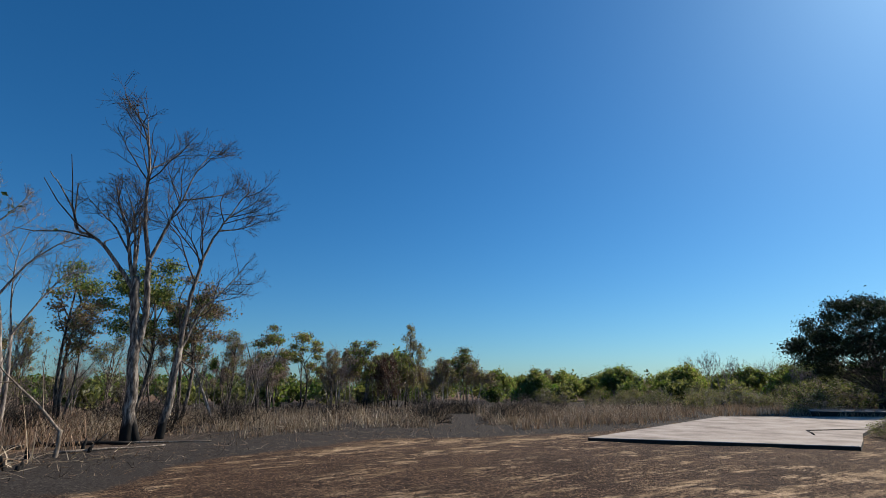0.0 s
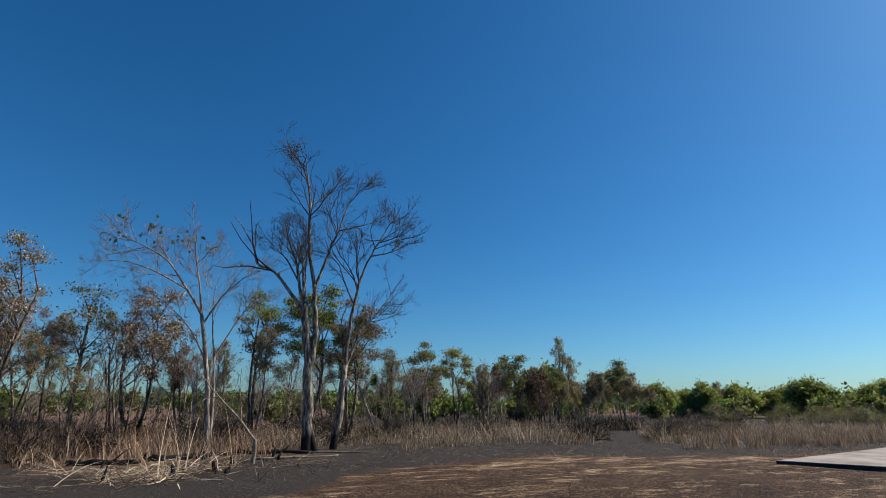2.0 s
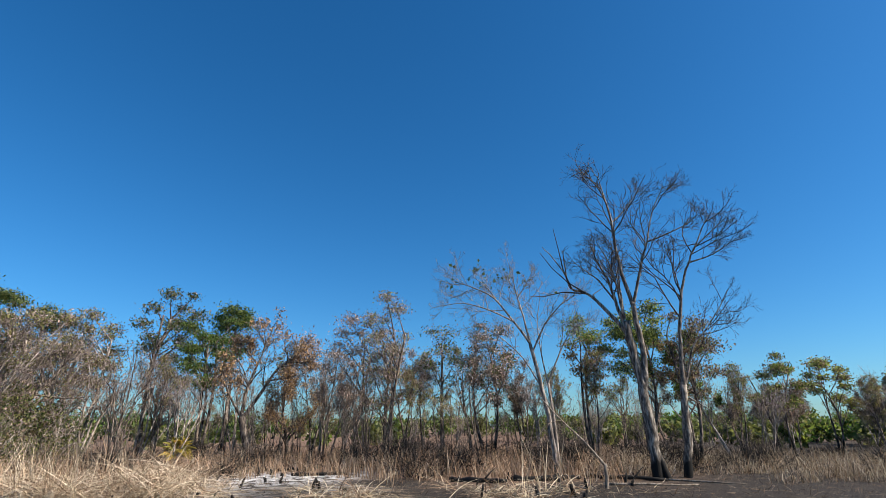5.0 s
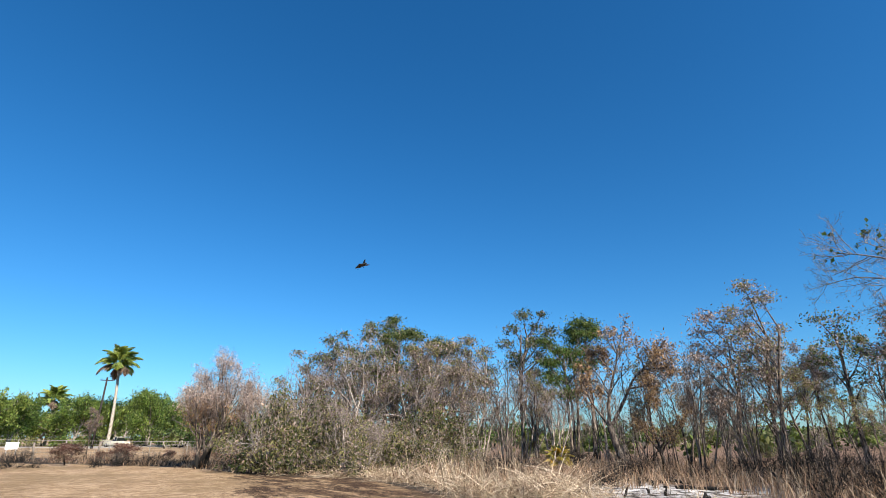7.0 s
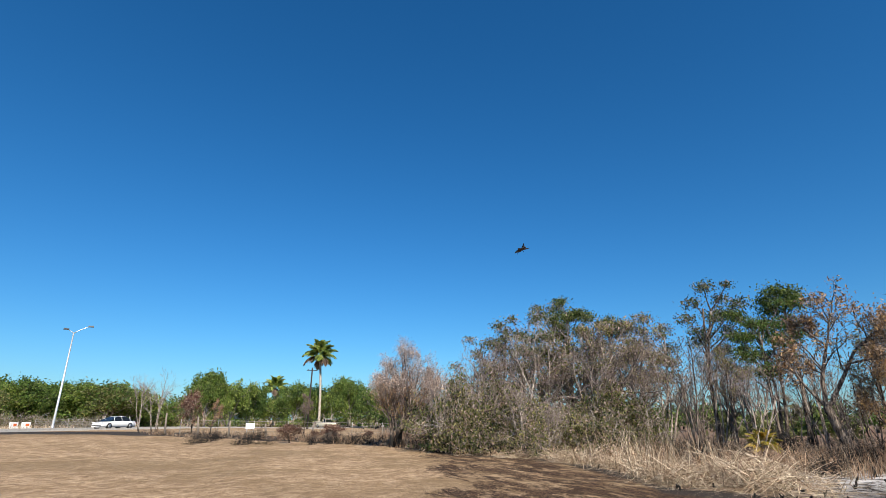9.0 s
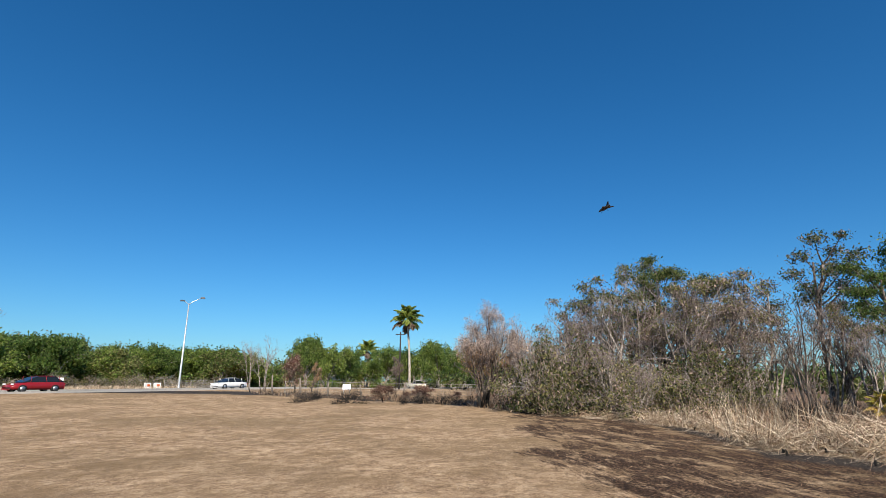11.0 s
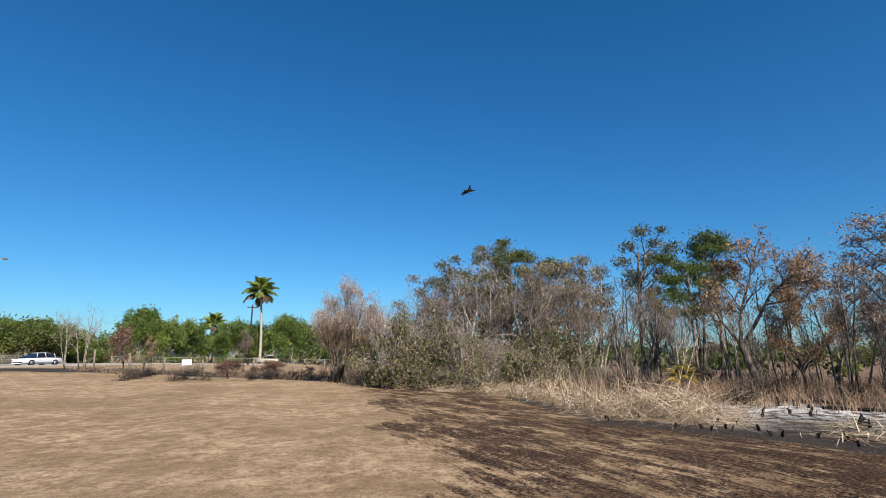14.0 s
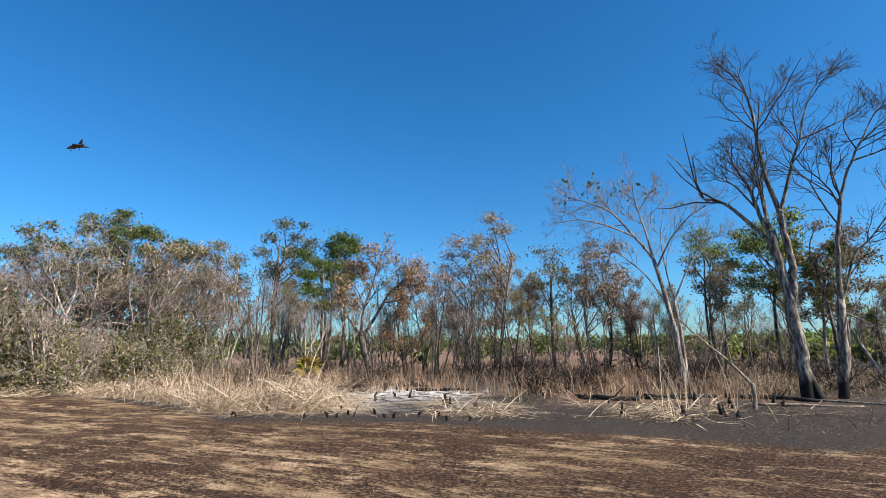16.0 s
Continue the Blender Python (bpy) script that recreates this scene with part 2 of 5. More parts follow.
def crown_mesh(rng, name, q, mats, split=None):
    b = Build()
    if split is None:
        slots = rng.integers(0, len(mats), len(q)) if len(mats) > 1 else None
    else:
        z = q[:, 0, 2] + rng.normal(size=len(q)) * split[1]
        slots = (z < split[0]).astype(int)
    b.quads(q, slots)
    return b.mesh(name, mats, False)


SLIM = dict(seg=(8, 5, 3, 2), wob=(0.07, 0.16, 0.22, 0.3), up=(0.06, 0.10, 0.06, 0.0), kids=(9, 4, 4), low=(0.38, 0.3, 0.25),
            ang=(34, 40, 45), ratio=(0.40, 0.55, 0.5), thin=(0.45, 0.55, 0.5))
SPREAD = dict(seg=(6, 6, 4, 2), wob=(0.12, 0.18, 0.22, 0.3), up=(0.03, 0.07, 0.04, 0.0), kids=(10, 5, 5), low=(0.25, 0.3, 0.25),
              ang=(48, 45, 45), ratio=(0.65, 0.55, 0.5), thin=(0.5, 0.55, 0.5))
BUSHY = dict(seg=(4, 4, 3, 1), wob=(0.2, 0.2, 0.25, 0.3), up=(0.02, 0.03, 0.02, 0.0), kids=(9, 5, 3), low=(0.05, 0.2, 0.2),
             ang=(62, 48, 45), ratio=(0.85, 0.55, 0.5), thin=(0.55, 0.55, 0.5))
WHIP = dict(seg=(7, 5, 4), wob=(0.08, 0.16, 0.25), up=(0.05, 0.08, 0.02), kids=(9, 4), low=(0.3, 0.25), ang=(32, 40), ratio=(0.36, 0.5), thin=(0.45, 0.5))

PLUME = dict(seg=(5, 6, 4, 2), wob=(0.1, 0.12, 0.16, 0.25), up=(0.04, 0.13, 0.1, 0.02), kids=(11, 7, 6), low=(0.22, 0.2, 0.15),
             ang=(40, 34, 36), ratio=(0.72, 0.5, 0.5), thin=(0.5, 0.5, 0.5))

# kind: limbs, stems, height, stem radius, bark, leaf rows (materials, per twig, size, spread, from height), label
KINDS = {
    "green": (SLIM, 1, 8.0, 0.13, BARK_GREY, ([GREEN_DARK, GREEN], 55, 0.156, 0.128, 3.4), "slender eucalypt with a dark green crown and grey stem", None),
    "brown": (SLIM, 2, 8.0, 0.11, BARK_BURNT, ([BROWN, GREYLEAF], 47, 0.12, 0.128, 2.0), "fire-scorched eucalypt with dead brown leaves", None),
    "thin": (SLIM, 1, 7.5, 0.09, BARK_BURNT, ([OLIVE, BROWN], 26, 0.124, 0.112, 2.4), "thin scorched eucalypt with sparse dark leaves", None),
    "mixed": (SLIM, 1, 7.6, 0.12, BARK_GREY, ([GREEN, BROWN], 47, 0.147, 0.128, 2.6), "eucalypt with green leaves on top and scorched brown ones below", (5.6, 0.5)),
    "grey": (SPREAD, 2, 6.6, 0.14, [BARK_DULL, TWIG_MAUVE], ([GREYLEAF, BROWN, OLIVE], 7, 0.129, 0.098, 1.6), "spreading grey-leaved tree with many pale bare twigs", None),
    "rust": (SPREAD, 1, 6.2, 0.17, BARK_BURNT, ([ORANGE, BROWN], 30, 0.12, 0.128, 1.5), "fire-damaged tree with rust-orange leaves and black stem", None),
    "bare": (SLIM, 3, 5.5, 0.06, [BARK_DULL, TWIG_MAUVE], None, "bare grey leafless tree with fine twigs", None),
    "stick": (WHIP, 2, 5.0, 0.045, BARK_BURNT, ([BROWN, GREYLEAF], 2.5, 0.13, 0.12, 1.2), "thin burnt sapling with a few dead leaves", None),
    "bush": (BUSHY, 3, 2.2, 0.05, BARK_GREY, ([OLIVE, OLIVE, OLIVE, BROWN, GREEN_DARK, GREYLEAF], 12, 0.12, 0.14, 0.1), "dense olive-brown shrub with dry twigs", None),
    "twiggy": (BUSHY, 4, 1.6, 0.03, BARK_BURNT, None, "leafless burnt shrub of fine dark twigs", None),
    "road": (SPREAD, 2, 6.4, 0.16, BARK_GREY, ([GREEN_ROAD, GREEN], 17, 0.38, 0.34, 0.6), "broad leafy green tree beside the road", None),
    "far": (SPREAD, 2, 4.6, 0.12, BARK_GREY, ([GREEN_ROAD, OLIVE, OLIVE], 13, 0.32, 0.3, 0.2), "low green tree at the clearing's far side", None),
    "dusky": (SLIM, 2, 4.6, 0.08, BARK_GREY, ([OLIVE, BROWN, GREYLEAF], 14, 0.19, 0.17, 1.3), "low olive-green tree with dark stems", None),
    "peach": (PLUME, 3, 6.6, 0.15, [BARK_BURNT, TWIG_MAUVE], ([PEACH, ORANGE], 24, 0.095, 0.13, 1.6), "small burnt-stemmed tree with pale dead peach leaves", (2.9, 0.5)),
    "red": (SPREAD, 2, 4.0, 0.09, BARK_BURNT, ([RED, BROWN], 10, 0.2, 0.2, 0.9), "small tree with dead dark-red leaves", None),
}
STORE = {}


def meshes(kind, variant):
    """The limbs and the crown of one of a kind's variants, built once."""
    if (kind, variant) in STORE:
        return STORE[kind, variant]
    P, stems, h, rad, bk, lf, label, split = KINDS[kind]
    rng = np.random.default_rng(sum(map(ord, kind)) * 31 + variant)
    out = []
    for s in range(stems):
        lean = 0.08 if stems == 1 else 0.22
        if P is BUSHY:
            lean = 0.9
        d = unit(UP + np.append(rng.normal(size=2) * lean, 0))
        base = np.append(rng.normal(size=2) * (0.0 if stems == 1 else 0.14), -0.15)
        grow(rng, out, base, d, h * rng.uniform(0.8, 1.0) * (0.66 if P is not WHIP else 0.9), rad * rng.uniform(0.75, 1.1), 0, P)
    top = max(p[:, 2].max() for p, _, _ in out)
    k = h / top
    out = [(p * k, r, lv) for p, r, lv in out]
    limbs = limbs_mesh("limbs", [o for o in out if o[2] < 3] if kind in ("road", "far", "dusky") else out, bk)
    crown = None
    if lf:
        mats, count, size, spread, above = lf
        q = leaves(rng, out, 2, count, size, spread, above=above, patchy={"dusky": -0.12, "far": -0.3, "road": -0.3}.get(kind, -0.05))
        crown = crown_mesh(rng, "crown", q, mats, split)
    STORE[kind, variant] = (limbs, crown)
    return STORE[kind, variant]


def tree(kind, az, r, h=None, variant=0, turn=None, stretch=1.0, label="", group="", category="tree"):
    P, stems, h0, rad, bk, lf, text, split = KINDS[kind]
    limbs, crown = meshes(kind, variant)
    low = kind in ("bush", "twiggy")
    ob = thing("shrub" if low else "tree", label or text, "shrub" if low else category, group)
    part("stem" if low else "trunk", limbs, ob)
    if crown:
        part("crown", crown, ob)
    size = (h or h0) / h0
    place(ob, at(az, r), random.uniform(0, 360) if turn is None else turn, size, stretch)
    return ob


def grove(name, label, rows, leaf=0.55, count=9):
    """Trees too far off to tell apart, joined: thin stems and crowns of larger leaf sprays."""
    b, rng = Build(), np.random.default_rng(len(rows))
    for az, r, h, wide, slot in rows:
        p, out = at(az, r), []
        grow(rng, out, p + UP * -0.2, unit(UP + rng.normal(size=3) * 0.08), h * 0.6, 0.14, 0, dict(SPREAD, kids=(9, 4)))
        mid = p[:2]
        for pts, rad, lv in out:
            pts[:, :2] = mid + (pts[:, :2] - mid) * wide
            if lv < 2:
                b.tube(pts, rad, 4, 3, cap=False)
        q = leaves(rng, out, 1, count, leaf, 0.38, narrow=0.6)
        b.quads(q, rng.choice((slot, slot, 1), len(q)))
    return tagged(part(name, b.mesh(name, [GREEN, OLIVE, GREEN_ROAD, BARK_GREY], False), None, label), category="trees", kind="stuff")


# ---- ground ----
def ground_mesh():
    """One sheet round the clearing to the horizon, with the zones of straw, char, soil and ash as a layer of weights."""
    rings = [0.0] + [1.2 * 1.045 ** i for i in range(178)]
    azs = np.arange(0, 360, 1.0)
    rr, aa = np.meshgrid(rings[1:], azs, indexing="ij")
    x, y = -np.sin(np.radians(aa)) * rr, np.cos(np.radians(aa)) * rr
    z = height(x, y)
    az = np.where(aa > 180, aa - 360, aa)
    edge = np.interp(az, EDGE_AZ, EDGE_R)
    wob = np.array([noise.noise(Vector((a * 0.35, b * 0.35, 3))) for a, b in zip(x.ravel(), y.ravel())]).reshape(x.shape)
    wob2 = np.array([noise.noise(Vector((a * 0.9, b * 0.9, 9))) for a, b in zip(x.ravel(), y.ravel())]).reshape(x.shape)
    near = np.clip((60 - rr) / 30, 0, 1)
    z = z + (wob * 0.035 + wob2 * 0.02) * near
    beyond = smooth(-0.8, 0.8, rr - edge + wob * 1.6)
    straw = smooth(-2.2, 2.2, (-1.6 + 0.38 * (x + 6.7)) - y + wob * 2.0)
    straw = np.maximum(straw, 0.11 * smooth(-11, -3, (-1.6 + 0.38 * (x + 6.7)) - y + wob * 2.0))
    straw = np.where(az < -60, 1, straw) * (1 - beyond)
    straw = np.maximum(straw, smooth(108, 116, az) * smooth(6, 12, rr - edge))
    beyond = beyond * (1 - smooth(108, 116, az) * smooth(6, 12, rr - edge))
    ash = smooth(0.0, 1.0, 1.2 - np.hypot((az - 66) / 11, (rr - 19.5) / 4.5) + wob * 0.8) * beyond
    soil = smooth(3.5, 7.5, rr - edge + wob * 3) * beyond * smooth(20, 45, az)
    soil = np.maximum(soil * smooth(112, 100, az), smooth(60, 90, rr) * smooth(112, 100, az))
    litter = smooth(0.3, 1.2, rr - edge + wob) * smooth(6.5, 3.5, rr - edge + wob) * smooth(70, 76, az) * smooth(112, 106, az)
    rim = np.exp(-((rr - edge) / 1.2) ** 2) * smooth(20, 34, az) * smooth(104, 90, az)
    path = np.exp(-((rr - edge + 2.2 + wob) / 1.5) ** 2) * smooth(16, 4, az) * smooth(-24, -15, az)
    verts = [(0, 0, 0)] + np.stack((x, y, z), -1).reshape(-1, 3).tolist()
    n, faces = len(azs), []
    for j in range(n):
        faces.append((0, 1 + j, 1 + (j + 1) % n))
    for i in range(len(rings) - 2):
        for j in range(n):
            a, b = 1 + i * n + j, 1 + i * n + (j + 1) % n
            faces.append((a, a + n, b + n, b))
    me = bpy.data.meshes.new("ground")
    me.from_pydata(verts, [], faces)
    for nm, val in (("straw", straw), ("burnt", np.maximum(beyond * (1 - soil), rim)), ("soil", soil), ("ash", ash), ("path", path), ("litter", litter)):
        lay = me.attributes.new(nm, "FLOAT", "POINT")
        lay.data.foreach_set("value", [0.0] + val.ravel().tolist())
    me.polygons.foreach_set("use_smooth", [True] * len(me.polygons))
    return me


def ground_material():
    m, n, l, p = material("burnt_ground", 0.95, spec=0.15)

    def layer(name):
        a = n.new("ShaderNodeAttribute")
        a.attribute_name = name
        return a.outputs["Fac"]

    fine = noise_node(n, l, 19.0, 7, rough=0.84)
    clump = noise_node(n, l, 2.2, 6, rough=0.7)
    wide = noise_node(n, l, 0.16, 5)
    streak = noise_node(n, l, 1.0, 9, stretch=(2.3, 0.65, 1), rough=0.76)
    turned = streak.inputs["Vector"].links[0].from_node
    turned.vector_type, turned.inputs["Rotation"].default_value = "TEXTURE", (0, 0, radians(38))
    straw = ramp(n, ((0.38, (0.12, 0.08, 0.046)), (0.5, (0.37, 0.262, 0.16)), (0.62, (0.62, 0.48, 0.32))))
    l.new(fine.outputs[0], straw.inputs[0])
    straw_col = mixed(n, l, 0.45, straw.outputs[0], ramp_of(n, l, clump.outputs[0], ((0.4, (0.13, 0.085, 0.048)), (0.5, (0.38, 0.275, 0.17)), (0.6, (0.62, 0.49, 0.33)))))
    straw_col = mixed(n, l, math_node(n, l, "MULTIPLY", ramp_of(n, l, wide.outputs[0], ((0.45, (0, 0, 0)), (0.62, (1, 1, 1)))), 0.6), straw_col, (0.19, 0.142, 0.078))
    speck = noise_node(n, l, 5.5, 7, rough=0.85)
    straw_col = mixed(n, l, math_node(n, l, "MULTIPLY", ramp_of(n, l, speck.outputs[0], ((0.5, (0, 0, 0)), (0.6, (1, 1, 1)))), 0.62), straw_col, (0.12, 0.08, 0.046))
    mid = noise_node(n, l, 0.62, 6, rough=0.72)
    straw_col = mixed(n, l, math_node(n, l, "MULTIPLY", ramp_of(n, l, mid.outputs[0], ((0.46, (0, 0, 0)), (0.6, (1, 1, 1)))), 0.62), straw_col, (0.19, 0.13, 0.07))
    tiny = noise_node(n, l, 70.0, 3, rough=0.7)
    straw_col = mixed(n, l, 0.55, straw_col, ramp_of(n, l, tiny.outputs[0], ((0.4, (0.45, 0.42, 0.4)), (0.6, (1.5, 1.5, 1.5)))), "MULTIPLY")
    straw_col = mixed(n, l, 1.0, straw_col, (1.08, 1.045, 1.02), "MULTIPLY")
    char = ramp_of(n, l, fine.outputs[0], ((0.41, (0.009, 0.006, 0.004)), (0.5, (0.066, 0.036, 0.022)), (0.6, (0.31, 0.2, 0.12))))
    char = mixed(n, l, 0.9, char, ramp_of(n, l, speck.outputs[0], ((0.42, (0.32, 0.3, 0.29)), (0.57, (1, 1, 1)))), "MULTIPLY")
    char = mixed(n, l, 0.8, char, ramp_of(n, l, mid.outputs[0], ((0.42, (0.5, 0.47, 0.45)), (0.58, (1, 1, 1)))), "MULTIPLY")
    black = ramp_of(n, l, fine.outputs[0], ((0.38, (0.01, 0.009, 0.008)), (0.52, (0.035, 0.03, 0.026)), (0.66, (0.16, 0.135, 0.115))))
    soil = ramp_of(n, l, fine.outputs[0], ((0.38, (0.06, 0.036, 0.026)), (0.5, (0.17, 0.108, 0.074)), (0.64, (0.34, 0.24, 0.17))))
    ash = ramp_of(n, l, clump.outputs[0], ((0.44, (0.03, 0.028, 0.026)), (0.49, (0.42, 0.41, 0.4)), (0.62, (0.75, 0.74, 0.73))))
    # streaks of unburnt straw left in the char, more of them towards the straw
    s = math_node(n, l, "ADD", streak.outputs[0], math_node(n, l, "MULTIPLY", math_node(n, l, "SUBTRACT", fine.outputs[0], 0.5), 0.38))
    thin = noise_node(n, l, 3.1, 8, stretch=(2.3, 0.6, 1), rough=0.8)
    bent = thin.inputs["Vector"].links[0].from_node
    bent.vector_type, bent.inputs["Rotation"].default_value = "TEXTURE", (0, 0, radians(31))
    s = math_node(n, l, "ADD", s, math_node(n, l, "MULTIPLY", math_node(n, l, "SUBTRACT", thin.outputs[0], 0.5), 0.75))
    blot = noise_node(n, l, 0.55, 5, rough=0.7)
    s = math_node(n, l, "ADD", s, math_node(n, l, "MULTIPLY", math_node(n, l, "SUBTRACT", blot.outputs[0], 0.5), 0.55))
    s = math_node(n, l, "ADD", s, math_node(n, l, "MULTIPLY", layer("straw"), 0.62))
    s = math_node(n, l, "ADD", s, math_node(n, l, "MULTIPLY", layer("path"), 0.1))
    left = ramp_of(n, l, s, ((0.55, (0, 0, 0)), (0.68, (1, 1, 1))))
    col = mixed(n, l, left, char, straw_col)
    b = math_node(n, l, "ADD", layer("burnt"), math_node(n, l, "MULTIPLY", math_node(n, l, "SUBTRACT", clump.outputs[0], 0.5), 0.8))
    col = mixed(n, l, ramp_of(n, l, b, ((0.35, (0, 0, 0)), (0.65, (1, 1, 1)))), col, black)
    col = mixed(n, l, layer("soil"), col, soil)
    lit = math_node(n, l, "MULTIPLY", layer("litter"), ramp_of(n, l, clump.outputs[0], ((0.38, (0, 0, 0)), (0.55, (1, 1, 1)))))
    col = mixed(n, l, lit, col, straw_col)
    col = mixed(n, l, layer("ash"), col, ash)
    l.new(col, p.inputs["Base Color"])
    h = math_node(n, l, "ADD", math_node(n, l, "MULTIPLY", fine.outputs[0], 0.9), math_node(n, l, "MULTIPLY", clump.outputs[0], 0.35))
    bump(n, l, p, h, 0.8, 0.045)
    return m


def ramp_of(n, l, src, stops):
    r = ramp(n, stops)
    l.new(src, r.inputs[0])
    return r.outputs[0]


gm = ground_mesh()
gm.materials.append(ground_material())
tagged(new("ground", gm), "burnt and dry grass clearing with char, straw and ash", "ground", kind="structure")


# ---- road ----
def strip(name, y0, y1, x0, x1, up, mat, thick=0.0):
    b = Build()
    xs = np.linspace(x0, x1, 60)
    v = []
    for x in xs:
        for y in (y0, y1):
            v.append((x, y, float(height(x, y)) + up))
    k = len(xs)
    f = [(2 * i, 2 * i + 1, 2 * i + 3, 2 * i + 2) for i in range(k - 1)]
    if thick:
        lo = len(v)
        v += [(x, y, z - thick) for x, y, z in v]
        f += [(2 * i, 2 * i + 2, lo + 2 * i + 2, lo + 2 * i) for i in range(k - 1)]
        f += [(2 * i + 1, lo + 2 * i + 1, lo + 2 * i + 3, 2 * i + 3) for i in range(k - 1)]
    b.add(v, f)
    return b.mesh(name, mat, False)


ASPHALT = plain("asphalt", (0.075, 0.072, 0.07), 0.9, grain=0.25, scale=3)
CONCRETE = plain("kerb_concrete", (0.42, 0.40, 0.37), 0.9, grain=0.15, scale=3)
part("road", strip("road", -58.5, -50.5, -400, 300, 0.03, ASPHALT), None, "grey asphalt road past the clearing")["kind"] = "structure"
for y0 in (-58.78, -50.5):
    k = tagged(part("kerb", strip("kerb", y0, y0 + 0.28, -400, 300, 0.16, CONCRETE, 0.2), None, "pale concrete kerb along the road"), kind="structure")


# ---- concrete slabs ----
def slab_material():
    m, n, l, p = material("weathered_concrete", 0.9)
    a = noise_node(n, l, 0.8, 6)
    f = noise_node(n, l, 18, 6)
    c = ramp_of(n, l, a.outputs[0], ((0.36, (0.20, 0.165, 0.14)), (0.5, (0.31, 0.265, 0.23)), (0.66, (0.40, 0.35, 0.31))))
    c = mixed(n, l, 0.3, c, f.outputs[0], "OVERLAY")
    l.new(c, p.inputs["Base Color"])
    bump(n, l, p, f.outputs[0], 0.3, 0.01)
    return m


SLAB = slab_material()
# near-black concrete: soot, with the sides' shade put into the colour too
SOOT_SHADE = plain("soot_shade_concrete", (0.03, 0.027, 0.024), 0.95, grain=0.4, scale=6)


def slab(name, corners, top, label):
    bm = bmesh.new()
    lo = [bm.verts.new((x, y, -0.05)) for x, y in corners]
    hi = [bm.verts.new((x, y, top)) for x, y in corners]
    k = len(corners)
    bm.faces.new(hi)
    for i in range(k):
        bm.faces.new((lo[i], lo[(i + 1) % k], hi[(i + 1) % k], hi[i]))
    bmesh.ops.recalc_face_normals(bm, faces=bm.faces)
    bmesh.ops.bevel(bm, geom=[e for e in bm.edges if all(v.co.z > top - 0.001 for v in e.verts)], offset=0.015, segments=1, affect="EDGES")
    me = bpy.data.meshes.new(name)
    bm.to_mesh(me)
    bm.free()
    me.materials.append(SLAB)
    me.materials.append(SOOT_SHADE)
    # side faces take the near-black, which paints their shade on
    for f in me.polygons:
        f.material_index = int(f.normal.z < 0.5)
    return tagged(part(name, me, None, label), category="slab")


slab("concrete_slab", [(4.5, 16.9), (10.9, 14.3), (12.3, 16.0), (14.1, 18.3), (23.6, 28.0), (14.6, 28.6)], 0.10, "weathered pinkish concrete floor slab, edges black with soot and painted-in shade")
slab("concrete_slab", [(20.6, 30.2), (26, 27.6), (30, 32), (23, 34)], 0.30, "raised concrete slab with shade painted into its dark edge")

crack = Build()
for p, q in (((12.0, 17.6), (12.9, 19.3)), ((12.9, 19.3), (15.6, 19.9))):
    crack.tube([(*p, 0.098), ((p[0] + q[0]) / 2 + 0.03, (p[1] + q[1]) / 2, 0.099), (*q, 0.098)], (0.03, 0.035, 0.02), 5)
tagged(part("crack", crack.mesh("crack", SOOT_SHADE), bpy.data.objects["concrete_slab"], "dark open crack across the slab"))

# ---- dead trees in front ----
FINE = dict(seg=(7, 6, 5, 4, 3), wob=(0.05, 0.12, 0.17, 0.22, 0.25), up=(0.02, 0.05, 0.09, 0.07, 0.04), kids=(6, 11, 7, 4), low=(0.4, 0.28, 0.2, 0.2),
            ang=(36, 46, 46, 44), ratio=(0.42, 0.40, 0.52, 0.5), thin=(0.42, 0.42, 0.5, 0.6))


def guided(rng, out, way, rad0, rad1, level, P, sub=3):
    """A limb led along a few bends, each (sideways, away, up) in metres, with growth from it."""
    way = np.array(way, float)
    t = np.linspace(0, len(way) - 1, (len(way) - 1) * sub + 1)
    pts = np.stack([np.interp(t, range(len(way)), way[:, k]) for k in range(3)], 1)
    pts[1:-1] = (pts[:-2] + 2 * pts[1:-1] + pts[2:]) / 4
    pts[1:] += rng.normal(size=(len(pts) - 1, 3)) * rad0 * 0.12
    out.append((pts, np.linspace(rad0, rad1, len(pts)), 0 if level >= 9 else 1))
    length = np.linalg.norm(np.diff(pts, axis=0), axis=1).sum()
    if level < 9:
        spring(rng, out, pts, rad0 * 0.8, length, level, P)


def hero(name, label, az, r, seed, limbs, mat, twig_rows=None, foliage=None):
    """A dead tree whose main limbs follow the bends given, facing the clearing."""
    rng = np.random.default_rng(seed)
    ob = thing(name, label, "tree")
    everything, stems = [], []
    for way, r0, r1, level in limbs:
        out = []
        guided(rng, out, way, r0 * 0.78, r1 * 0.8, level, FINE)
        if level >= 9:
            stems += out
        else:
            part("limb", limbs_mesh("limb", out, [mat, TWIG_DARK if mat is BARK_PALE else mat], (8, 6, 4, 3, 3)), ob)
            everything += out
    part("trunk", limbs_mesh("trunk", stems, mat, (10, 6, 4, 3, 3)), ob)
    if twig_rows:
        q = leaves(rng, [o for o in everything if o[0][-1][2] > twig_rows[3]], 3, twig_rows[0], twig_rows[1], twig_rows[2], narrow=0.7, patchy=0.1)
        part("leaf_cluster", crown_mesh(rng, "leaf_cluster", q, [GREEN_DARK]), ob, "few dark dead leaves")["kind"] = "stuff"
    if foliage:
        mats, count, size, spread = foliage
        q = leaves(rng, everything, 3, count, size, spread, patchy=-0.1)
        part("crown", crown_mesh(rng, "crown", q, mats), ob)
    place(ob, at(az, r), az)
    return ob


